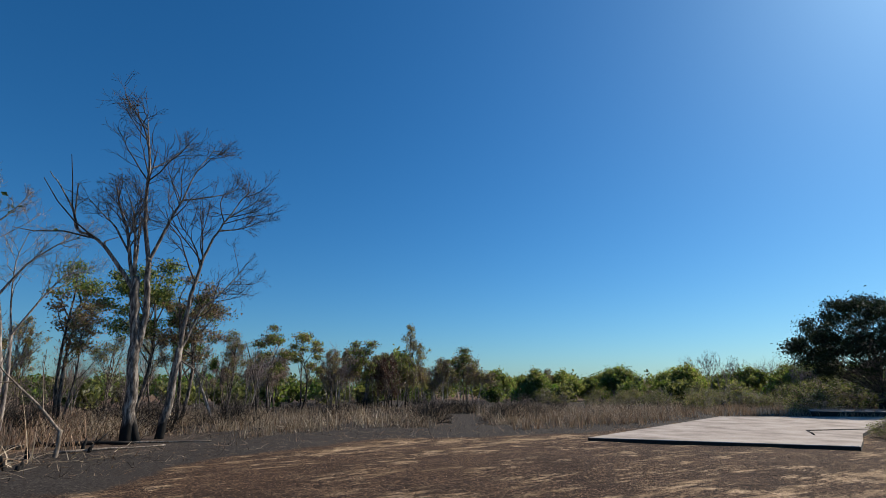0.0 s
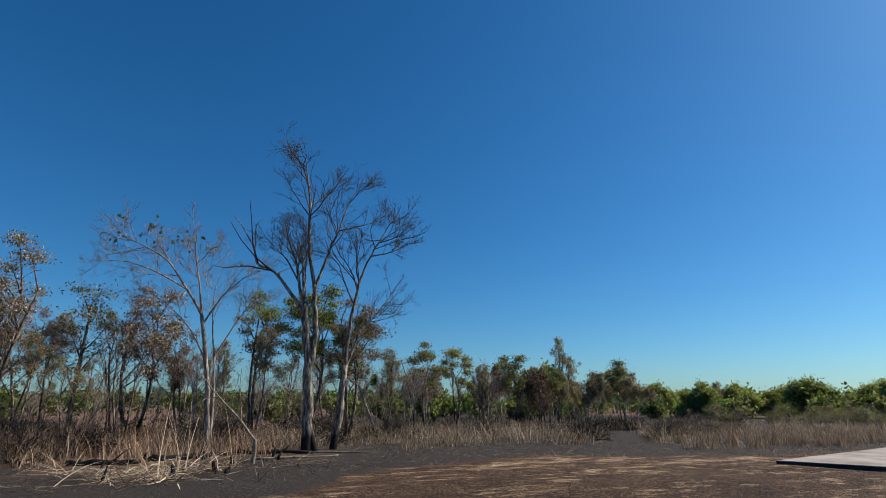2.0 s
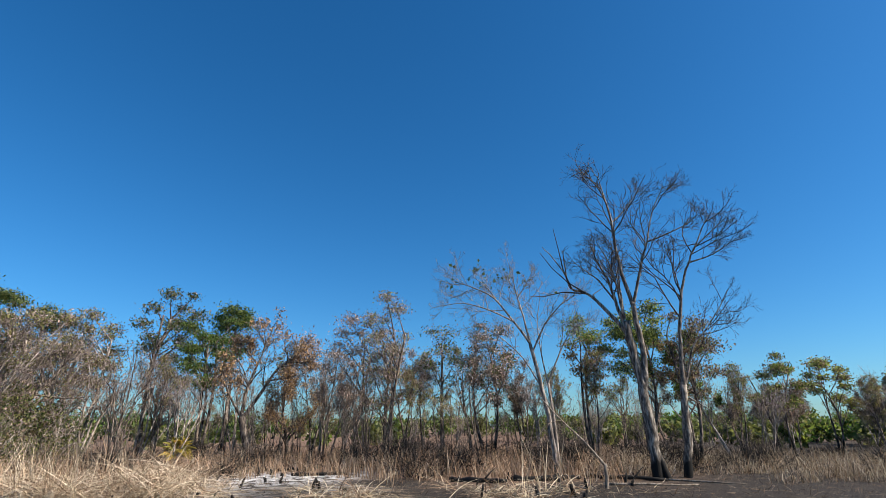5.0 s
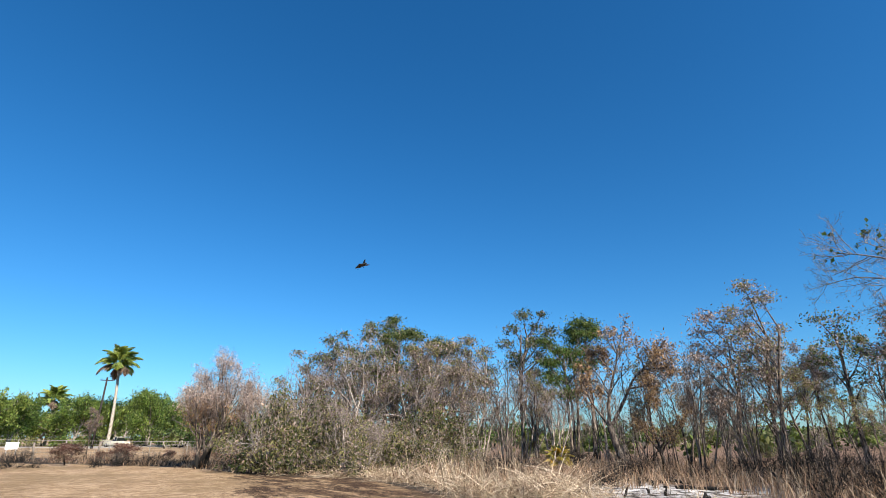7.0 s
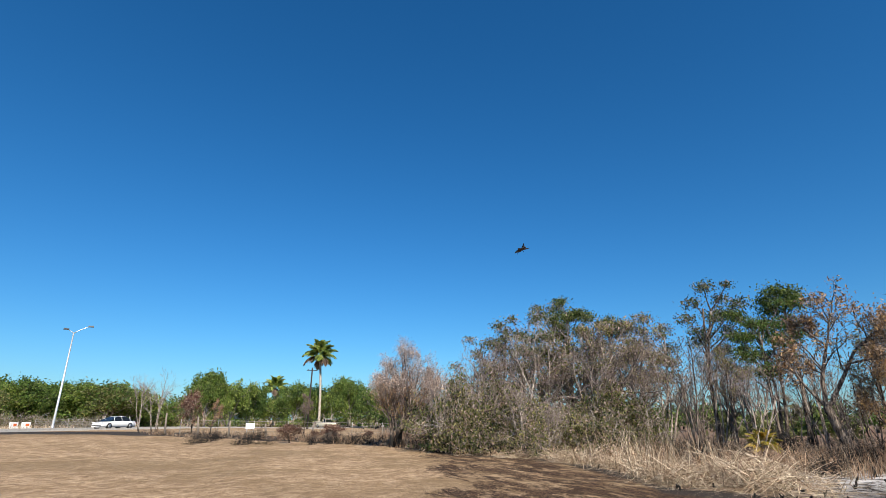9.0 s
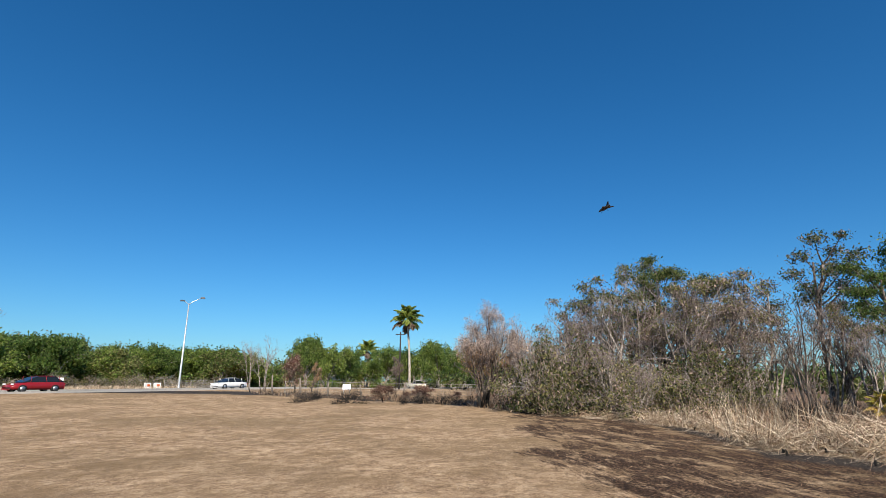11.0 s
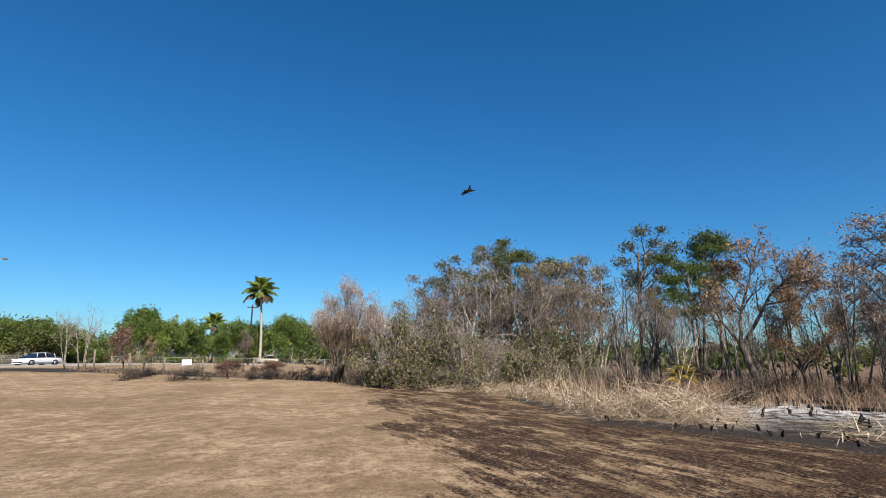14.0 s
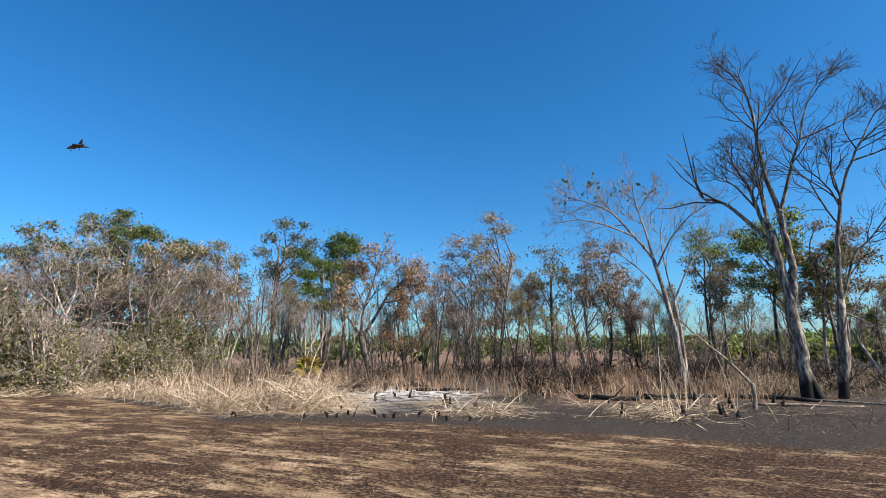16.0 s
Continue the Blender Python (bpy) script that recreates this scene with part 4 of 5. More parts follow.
for i in range(26):
    tree("twiggy", random.uniform(-12, 20), random.uniform(25, 44), random.uniform(0.7, 1.6), random.randrange(3), group="burnt shrubs")
for i in range(26):
    tree("twiggy", random.uniform(106, 130), random.uniform(38, 48), random.uniform(0.5, 1.2), random.randrange(3), group="burnt shrubs")
for i in range(26):
    tree("bush", random.uniform(-45, -5), random.uniform(50, 57), random.uniform(1.0, 2.2), random.randrange(3), stretch=1.2, group="shrubs beyond the clearing")
tree("bush", -26.0, 42, 1.6, 0)
tree("bush", -40.2, 22.6, 0.8, 1, stretch=1.3)
tree("bush", -35.0, 41, 1.4, 2, stretch=1.6)

# ---- by the road ----
for kind, az, r, h, v, st in (("road", 129.2, 96, 8.4, 0, 0.75), ("road", 127.2, 98, 8.2, 1, 0.75), ("road", 125.4, 100, 7.2, 2, 0.75), ("bare", 133.4, 60, 6.2, 1, 0.9), ("bare", 134.4, 61, 5.6, 2, 0.8), ("red", 130.2, 56, 3.8, 0, 0.7), ("rust", 128.6, 55, 3.2, 0, 0.7), ("brown", 119.9, 53, 3.8, 1, 0.7), ("peach", 110.5, 34.3, 6.7, 0, 1.05),
                              ("road", 115.5, 118, 9.4, 0, 0.85), ("road", 117.8, 130, 10.4, 1, 0.85), ("road", 121.0, 128, 9.4, 2, 0.9), ("road", 113.0, 112, 8.4, 1, 0.8), ("road", 125.2, 134, 8.2, 0, 0.9), ("road", 123.2, 138, 7.6, 1, 0.9), ("far", 111.0, 84, 5.6, 0, 1.0), ("far", 109.0, 76, 5.0, 1, 1.0)):
    tree(kind, az, r, h, v, stretch=st, group="trees beside the road")
for i in range(44):
    az = 134.5 + i * 0.75
    tree(random.choice(("road", "road", "far")), az, (64.5 / abs(math.cos(radians(az)))) * random.uniform(1.02, 1.2), random.uniform(4.8, 6.4), random.randrange(3), stretch=random.uniform(1.0, 1.3), group="trees beside the road")
for i in range(26):
    az = 136 + i * 0.95
    tree("bush", az, 61.8 / abs(math.cos(radians(az))), random.uniform(1.2, 2.2), random.randrange(3), group="roadside shrubs")
for i in range(10):
    tree("red", random.uniform(106, 122), random.uniform(41, 49), random.uniform(0.6, 1.3), i % 3, stretch=1.5, group="burnt shrubs", label="low burnt shrub with dead dark-red leaves", category="shrub")
tree("bare", 157.6, 78, 9.6, 2)
grove("verge_shrubs", "low green shrubs under the roadside trees", [(a, min(67 / abs(math.cos(radians(a))), 125) * random.uniform(1.0, 1.1), random.uniform(1.4, 2.6), 1.5, random.choice((0, 1, 2))) for a in [random.uniform(110, 168) for i in range(80)]], 0.4, 12)
grove("trees_across", "green trees across the road", [(random.uniform(104, 136), random.uniform(135, 175), random.uniform(5.5, 9.5), 1.5, random.choice((0, 2))) for i in range(90)])
grove("trees_behind", "green trees round the clearing's far side", [(168 + i * 2.3, random.uniform(80, 110), random.uniform(4.5, 7), 1.6, random.choice((0, 2))) for i in range(60)])


# ---- dry grass, canes and stubble ----
def blades(rng, bases, lengths, width, lean, mats, name, segs=3, start=0.0):
    """Bent tapering blades as ribbons, one for each base."""
    k = len(bases)
    a = rng.uniform(0, 2 * math.pi, k)
    out = np.stack((np.cos(a), np.sin(a), np.zeros(k)), 1)
    side = np.stack((-np.sin(a), np.cos(a), np.zeros(k)), 1)
    side = side + rng.normal(size=(k, 3)) * 0.3
    bend = lean * rng.uniform(0.3, 1.6, k)
    L = lengths[:, None]
    p, ang, rows = bases.copy(), np.abs(rng.normal(size=k)) * 0.15 * lean + start * rng.uniform(0.25, 1, k) ** 0.7, [bases]
    for s in range(segs):
        ang = np.minimum(ang + bend / segs, 2.3)
        p = p + (out * np.sin(ang)[:, None] + UP * np.cos(ang)[:, None]) * L / segs
        p[:, 2] = np.maximum(p[:, 2], height(p[:, 0], p[:, 1]) + 0.015)
        rows.append(p)
    b = Build()
    slots = rng.integers(0, len(mats), k)
    ring = np.stack([rows[s] + sg * side * width * (0.5 - 0.4 * s / segs) for s in range(segs + 1) for sg in (-1, 1)], 1)
    base = np.arange(k)[:, None] * (2 * (segs + 1))
    f = np.concatenate([base + np.array((2 * s, 2 * s + 1, 2 * s + 3, 2 * s + 2)) for s in range(segs)], 0)
    b.v, b.f, b.n = [ring.reshape(-1, 3)], f.tolist(), ring.size // 3
    b.m = np.tile(slots, segs).tolist()
    return b.mesh(name, mats, False)


def scatter(rng, k, az0, az1, past0, past1):
    """Places past the burnt edge by so many metres."""
    az = rng.uniform(az0, az1, k)
    r = np.interp(az, EDGE_AZ, EDGE_R) + past0 + (past1 - past0) * rng.uniform(0, 1, k)
    x, y = -np.sin(np.radians(az)) * r, np.cos(np.radians(az)) * r
    return np.stack((x, y, height(x, y) - 0.02), 1)


def patches(c):
    """Those of the places that lie in patches of growth."""
    return c[[noise.noise(Vector((a * 0.45, b * 0.45, 5))) + 0.7 * noise.noise(Vector((a * 1.6, b * 1.6, 2))) > 0.0 for a, b, _ in c]]


def tufts(rng, centres, per, spread):
    c = np.repeat(centres, per, 0)
    c = c + np.concatenate((rng.normal(size=(len(c), 2)) * spread, np.zeros((len(c), 1))), 1)
    return c


def stuff(name, mesh, label, category="grass"):
    return tagged(part(name, mesh, None, label), category=category, kind="stuff")


G = np.random.default_rng(77)
c = tufts(G, np.concatenate((patches(scatter(G, 2600, -24, 20, 4.4, 24)), patches(scatter(G, 1500, 20, 37, 8.4, 24)))), 16, 0.22)
stuff("dry_grass", blades(G, c, G.uniform(0.15, 1.0, len(c)), 0.015, 1.2, [GREYSTRAW, BROWNGRASS, STRAW, CHARGRASS, GREYSTRAW], "dry_grass"), "grey-tan dead grass tufts between burnt stems")
c = tufts(G, scatter(G, 500, -45, -8, 2, 16), 14, 0.25)
stuff("dry_grass", blades(G, c, G.uniform(0.3, 0.7, len(c)), 0.03, 0.9, [GREYSTRAW, BROWNGRASS], "dry_grass"), "grey-brown dead grass along the clearing")
c = tufts(G, scatter(G, 2300, 34, 112, 6.0, 26), 12, 0.2)
stuff("dry_grass", blades(G, c, G.uniform(0.3, 1.0, len(c)), 0.02, 0.8, [BROWNGRASS, GREYSTRAW, BROWNGRASS], "dry_grass"), "brown dead grass under the burnt trees")
c = tufts(G, patches(scatter(G, 800, 104, 134, 0, 9)), 12, 0.4)
stuff("dry_grass", blades(G, c, G.uniform(0.15, 0.6, len(c)), 0.03, 1.0, [BROWNGRASS, BROWNGRASS, CHARGRASS, GREYSTRAW], "dry_grass"), "brown burnt grass before the fence")
c = tufts(G, scatter(G, 900, 134, 166, 6, 20), 12, 0.4)
c[:, 1] = G.uniform(-63, -59.2, len(c))
c[:, 2] = height(c[:, 0], c[:, 1])
stuff("dry_grass", blades(G, c, G.uniform(0.3, 0.7, len(c)), 0.04, 0.8, [STRAW, GREYSTRAW], "dry_grass"), "dry straw grass on the road's far verge")

# short stubble of the clearing
k = 170000
r = 5.5 + 22 * G.uniform(0, 1, k) ** 1.3
az = G.uniform(-48, 168, k)
x, y = -np.sin(np.radians(az)) * r, np.cos(np.radians(az)) * r
keep = r < np.interp(az, EDGE_AZ, EDGE_R)
base = np.stack((x, y, height(x, y) - 0.01), 1)[keep]
strawy = (0.3 + 0.38 * (base[:, 0] + 6.7)) - base[:, 1] > 1.9 + G.normal(size=len(base)) * 1.5
n1 = base[strawy]
stuff("straw_stubble", blades(G, n1, G.uniform(0.02, 0.05, len(n1)), 0.004, 1.2, [GREYSTRAW, BROWNGRASS, GREYSTRAW, BROWNGRASS], "straw_stubble", 1, 1.2), "short dry straw stubble of the mown clearing")
n2 = base[~strawy]
stuff("burnt_stubble", blades(G, n2, G.uniform(0.02, 0.055, len(n2)), 0.005, 1.2, [CHARGRASS, CHARGRASS, CHARGRASS, CHARGRASS, BROWNGRASS], "burnt_stubble", 1, 0.9), "short charred grass stubble with straw left between")


# canes: heaps of long dry stems, bent over and upright
def canes(az0, az1, past0, past1, heaps, per, long0, long1, lean, label, wide=0.028, start=0.0, pile=0.0):
    c = scatter(G, heaps, az0, az1, past0, past1)
    c = tufts(G, patches(c) if heaps > 60 else c, per, 0.3)
    c[:, 2] += pile * G.uniform(0, 1, len(c)) ** 2
    stuff("cane_heap", blades(G, c, G.uniform(long0, long1, len(c)), wide, lean, [STRAW, STRAW, GREYSTRAW, BROWNGRASS], "cane_heap", 6, start), label, "cane grass")


canes(72, 94, 0.2, 5.5, 130, 58, 0.4, 1.5, 0.3, "heap of long straw-coloured canes, bent and fallen", 0.014, 2.2, 0.4)
canes(76, 80, 0.8, 2.6, 9, 95, 0.8, 2.1, 0.7, "mound of arched straw-coloured canes", 0.013, 1.8, 0.7)
canes(84, 90, 0.6, 3.2, 9, 75, 0.7, 1.9, 0.7, "mound of arched straw-coloured canes", 0.013, 1.7, 0.5)
canes(74, 93, 0.3, 4.0, 24, 12, 0.9, 2.1, 1.6, "arching long dry canes over the heap", 0.018, 0.8, 0.1)
canes(77, 91, 0.8, 3.6, 12, 9, 0.8, 1.8, 0.4, "upright dry pale canes at the burnt edge", 0.016, 0.3)
canes(81, 87, 1.4, 3.0, 5, 30, 0.9, 1.8, 0.3, "thick clump of upright pale canes", 0.014, 0.25)
canes(92, 109, 0.2, 2.6, 90, 30, 0.3, 1.2, 0.8, "fallen dry grass along the shrubs", 0.02, 1.6, 0.25)
canes(58, 66, 0.8, 3.0, 14, 36, 0.5, 1.6, 0.7, "small heap of fallen dry canes on char", 0.02, 2.1, 0.15)
canes(38, 53, 1.4, 3.8, 18, 26, 0.4, 1.3, 0.4, "small heap of fallen dry canes on char", 0.02, 2.1, 0.15)
canes(38, 58, 2.2, 5.5, 8, 4, 0.9, 1.9, 0.3, "few upright dry canes on the burnt ground", 0.016, 0.2)
canes(30, 38, 2.5, 5.5, 6, 7, 0.4, 1.0, 0.4, "scattered dry canes on char", 0.018, 1.7)


# sticks, stalks and burnt bits lying on the char
c = scatter(G, 7000, 18, 80, 0.5, 10)
stuff("char_litter", blades(G, c, G.uniform(0.08, 0.5, len(c)), 0.011, 0.4, [CHARGRASS, CHARGRASS, CHARGRASS, GREYSTRAW, BROWNGRASS, CHARGRASS], "char_litter", 2, 1.75), "burnt sticks and dry stalks strewn on char", "litter")
c = scatter(G, 2600, -20, 18, -1.0, 6)
stuff("char_litter", blades(G, c, G.uniform(0.08, 0.45, len(c)), 0.012, 0.4, [CHARGRASS, CHARGRASS, GREYSTRAW, BROWNGRASS], "char_litter", 2, 1.75), "burnt sticks and dry stalks strewn on char", "litter")

# charred logs and stumps
def log(az, r, length, rad, turn, mat, label):
    b = Build()
    rng = np.random.default_rng(int(az * 10 + r))
    t = np.linspace(-0.5, 0.5, 7)
    pts = np.stack((t * length, rng.normal(size=7) * rad * 0.5, rad * 0.8 + rng.normal(size=7) * rad * 0.25), 1)
    b.tube(pts, rad * np.linspace(1, 0.6, 7) * rng.uniform(0.85, 1.15, 7), 8)
    b.tube([(0.1 * length, 0, rad), (0.16 * length, 0.2, rad * 3), (0.2 * length, 0.45, rad * 4.5)], (rad * 0.4, rad * 0.25, rad * 0.12), 5)
    ob = tagged(part("log", b.mesh("log", mat), None, label), category="log")
    return place(ob, at(az, r), turn)


log(33.0, 18.8, 2.4, 0.08, 25, BARK_BURNT, "charred log lying at the dead tree's foot")
log(40.5, 18.0, 2.2, 0.10, 60, BARK_BURNT, "charred log on the burnt ground")
log(47.5, 17.2, 1.8, 0.09, 20, BARK_BURNT, "charred log among fallen canes")
log(71.5, 22.6, 2.4, 0.09, 100, BARK_BURNT, "charred branch on pale ash")
log(63.0, 20.5, 2.0, 0.07, 70, BARK_BURNT, "charred branch on pale ash")
log(66.8, 23.2, 2.6, 0.07, 50, BARK_BURNT, "charred branch on pale ash")
log(31.0, 17.2, 2.6, 0.035, 40, TWIG_TAN, "pale fallen branch on char")
log(26.5, 18.6, 2.4, 0.03, 10, TWIG_TAN, "pale fallen branch on char")


def stump(az, r, h, rad):
    rng = np.random.default_rng(int(az * 7 + r * 3))
    b = Build()
    b.tube([(0, 0, -0.1), (0.02, 0, 0.1), (0.04, 0.02, h * 0.6), (0.05, 0.05, h)], (rad * 1.4, rad * 1.1, rad * 0.9, rad * 0.55), 7)
    ob = tagged(part("stump", b.mesh("stump", BARK_BURNT), None, "small charred stump standing in ash"), category="stump", group="charred stumps")
    place(ob, at(az, r), rng.uniform(0, 360))


for i in range(62):
    az = random.uniform(32, 78) if i < 36 else random.uniform(60, 98)
    stump(az, float(np.interp(az, EDGE_AZ, EDGE_R)) + (random.uniform(1.5, 9) if i < 36 else random.uniform(-0.4, 1.2)), random.uniform(0.08, 0.3 if i < 36 else 0.16), random.uniform(0.02, 0.05) * (1 if i < 36 else 0.6))


# ---- palms ----
def frond_mesh(long, rng):
    b = Build()
    t = np.linspace(0, 1, 8)
    rach = np.stack((t * long * 0.92, np.zeros(8), 0.34 * np.sin(t * 2.0) * long - t ** 2 * 0.38 * long), 1)
    b.tube(rach, np.linspace(0.035, 0.008, 8), 4)
    for i in range(60):
        f = 0.2 + 0.75 * i / 44
        p = np.array([np.interp(f, t, rach[:, k]) for k in range(3)])
        L = long * 0.42 * math.sin(math.pi * (0.25 + 0.7 * f)) * rng.uniform(0.8, 1.1)
        for s in (-1, 1):
            tip = p + np.array((0.75, s * 0.75, -0.45 + rng.normal() * 0.1)) * L
            mid = (p + tip) / 2 + np.array((0, 0, 0.06 * L))
            w = np.array((0.07, -s * 0.035, 0))
            b.add([p - w, p + w, mid + w, tip, mid - w], [(0, 1, 2, 3, 4)])
    return b.mesh("frond", PALM_GREEN, False)


FROND = frond_mesh(2.5, np.random.default_rng(5))
DEADFROND = FROND.copy()
DEADFROND.materials[0] = BROWN


YELLOWFROND = FROND.copy()
YELLOWFROND.materials[0] = PALM_YELLOW


def palm(az, r, h, size, label, green=FROND):
    ob = thing("palm_tree", label, "palm")
    b = Build()
    z = np.linspace(-0.2, h / size - 1.4, 12)
    b.tube(np.stack((0.02 * z, 0.006 * z * z, z), 1), np.interp(z, (-0.2, 0.6, 9), (0.26, 0.19, 0.13)) * (1 + 0.04 * np.sin(z * 20)), 9)
    part("trunk", b.mesh("trunk", BARK_PALM), ob)
    top = (0.02 * z[-1], 0.006 * z[-1] ** 2, z[-1])
    rng = np.random.default_rng(int(az))
    for i in range(22):
        up = -74 + 112 * (i / 21)
        m = Matrix.Translation(top) @ Matrix.Rotation(radians(i * 137.5 + rng.normal() * 8), 4, "Z") @ Matrix.Rotation(radians(up), 4, "Y") @ Matrix.Diagonal((1.05, 0.8, 1.0, 1))
        part("frond", green if i < 19 else DEADFROND, ob, "" if i < 19 else "hanging brown dead frond", m)
    return place(ob, at(az, r), rng.uniform(0, 360), size)


palm(118.5, 122, 17.6, 1.65, "tall palm with a slim pale trunk and green fronds")
palm(76.0, 26.5, 1.0, 0.3, "small yellow-green palm among burnt stems", YELLOWFROND)
palm(123.0, 140, 11.0, 1.35, "smaller palm with pale trunk across the road")

# ---- street lamp, pole, fence, signs ----
STEEL = plain("galvanised_steel", (0.55, 0.57, 0.58), 0.45, 0.6, 0.08)
WIRE = plain("dull_fence_wire", (0.36, 0.34, 0.31), 0.6, 0.2, 0.15)
DARKSTEEL = plain("dark_lamp_housing", (0.04, 0.04, 0.045), 0.5)
WHITE = plain("white_paint", (0.75, 0.75, 0.73), 0.6, grain=0.05)
ORANGE_P = plain("orange_plastic", (0.7, 0.16, 0.04), 0.5, grain=0.08)
WOOD = plain("weathered_timber", (0.2, 0.17, 0.14), 0.9, grain=0.3)
DARKWOOD = plain("dark_pole_timber", (0.035, 0.03, 0.027), 0.9, grain=0.3)


def street_lamp(x, y, turn):
    ob = thing("street_lamp", "tall galvanised street lamp with two uneven arms", "street lamp")
    b = Build()
    b.tube([(0, 0, 0.0), (0, 0, 0.06), (0, 0, 0.06), (0, 0, 0.5), (0, 0, 9.6)], (0.24, 0.24, 0.13, 0.12, 0.06), 10)
    part("pole", b.mesh("pole", STEEL), ob)
    for side, out, rise in ((1, 1.25, 0.85), (-1, 0.55, 0.4)):
        b = Build()
        t = np.linspace(0, 1, 6)
        b.tube(np.stack((side * t * out, 0 * t, 9.5 + rise * t ** 0.8), 1), np.linspace(0.05, 0.035, 6), 6)
        arm = part("arm", b.mesh("arm", STEEL), ob)
        b = Build()
        x0 = side * out
        z0 = 9.5 + rise
        v = [(x0 + side * a, w, z0 + c) for a, w, c in ((-0.1, -0.1, -0.06), (0.42, -0.15, -0.06), (0.42, 0.15, -0.06), (-0.1, 0.1, -0.06), (-0.1, -0.07, 0.08), (0.36, -0.11, 0.11), (0.36, 0.11, 0.11), (-0.1, 0.07, 0.08))]
        b.add(v, [(0, 1, 2, 3), (4, 5, 6, 7), (0, 1, 5, 4), (1, 2, 6, 5), (2, 3, 7, 6), (3, 0, 4, 7)])
        part("lamp_head", b.mesh("lamp_head", DARKSTEEL, False), arm, "dark flat lamp head")
    ob.matrix_basis = Matrix.Translation((x, y, float(height(x, y)))) @ Matrix.Rotation(radians(turn), 4, "Z") @ Matrix.Scale(1.13, 4)


lp = at(141.1, 75.5)
street_lamp(lp[0], lp[1], 141.7)


def power_pole(az, r, h):
    ob = thing("power_pole", "dark timber power pole with a short crossarm", "power pole")
    b = Build()
    b.tube([(0, 0, -0.1), (0.05, 0, h * 0.5), (0.1, 0, h)], (0.17, 0.15, 0.12), 8)
    part("pole", b.mesh("pole", DARKWOOD), ob)
    b = Build()
    b.box(-0.8, -0.07, h - 0.55, 1.0, 0.05, h - 0.42)
    part("crossarm", b.mesh("crossarm", DARKWOOD, False), ob)
    for x in (-0.6, 0.1, 0.8):
        b = Build()
        b.tube([(x, 0, h - 0.42), (x, 0, h - 0.3), (x, 0, h - 0.2)], (0.03, 0.06, 0.03), 6)
        part("insulator", b.mesh("insulator", DARKSTEEL), ob)
    place(ob, at(az, r), az)


power_pole(119.6, 100, 10.6)


def wire_fence(p0, p1, step, h, label, wire=0.009):
    """Posts with rails and a wire mesh between them."""
    ob = thing("fence", label, "fence")
    p0, p1 = np.array(p0[:2]), np.array(p1[:2])
    k = max(1, round(np.linalg.norm(p1 - p0) / step))
    d = (p1 - p0) / k
    post = Build()
    post.tube([(0, 0, -0.1), (0, 0, h), (0, 0, h + 0.03)], (0.035, 0.035, 0.01), 6)
    post = post.mesh("post", WIRE)
    for i in range(k + 1):
        x, y = p0 + d * i
        part("post", post, ob, "", Matrix.Translation((x, y, float(height(x, y)))))
    for i in range(k):
        (x0, y0), (x1, y1) = p0 + d * i, p0 + d * (i + 1)
        z0, z1 = float(height(x0, y0)), float(height(x1, y1))
        b = Build()
        b.tube([(x0, y0, z0 + h - 0.03), (x1, y1, z1 + h - 0.03)], (0.018, 0.018), 5)
        part("rail", b.mesh("rail", WIRE), ob)
        b = Build()
        w = np.array((x1 - x0, y1 - y0, z1 - z0))
        o = np.array((x0, y0, z0))
        for j in range(5):
            a = o + UP * (0.1 + j * (h - 0.2) / 5)
            b.tube([a, a + w], (wire, wire), 3, cap=False)
        for j in range(1, 12):
            a = o + w * j / 12
            b.tube([a + UP * 0.08, a + UP * (h - 0.05)], (wire * 0.6, wire * 0.6), 3, cap=False)
        part("wire_panel", b.mesh("wire_panel", WIRE), ob)


wire_fence(at(131.2, 55), at(109, 58), 3.0, 1.25, "grey wire fence with steel posts before the road")
wire_fence((-46.0, -59.6), (-53.7, -59.6), 2.2, 1.15, "grey temporary mesh fence panels at the kerb", 0.022)
for az, r, h, lean in ((129.6, 50, 1.6, 6), (126.9, 49, 1.3, -3), (132.4, 53, 1.8, 4), (123.4, 47, 1.2, 8), (119.0, 47, 1.3, -5)):
    b = Build()
    b.tube([(0, 0, -0.1), (0.02, 0, h * 0.5), (0.03, 0.02, h)], (0.09, 0.08, 0.07), 7)
    ob = tagged(part("post", b.mesh("post", WOOD), None, "weathered leaning timber post"), category="post", group="old timber posts")
    ob.matrix_basis = Matrix.Translation(Vector(at(az, r))) @ Matrix.Rotation(radians(lean), 4, "X")


def board(az, r, w, h, up, label, turn=None, legs=True):
    ob = thing("sign", label, "sign")
    b = Build()
    b.box(-w / 2, -0.015, up, w / 2, 0.015, up + h)
    part("panel", b.mesh("panel", WHITE, False), ob)
    if legs:
        for x in (-w * 0.35, w * 0.35):
            b = Build()
            b.tube([(x, 0.05, -0.1), (x, 0.05, up + h * 0.9)], (0.025, 0.025), 6)
            part("post", b.mesh("post", STEEL), ob)
    place(ob, at(az, r), az if turn is None else turn)


board(125.0, 54, 0.8, 0.52, 0.55, "blank white sign board fixed at the fence")
board(126.3, 104, 1.4, 1.2, 1.6, "white sign board across the road")
board(150.4, 69.5, 0.55, 0.95, 0.4, "small white roadside sign on short posts")


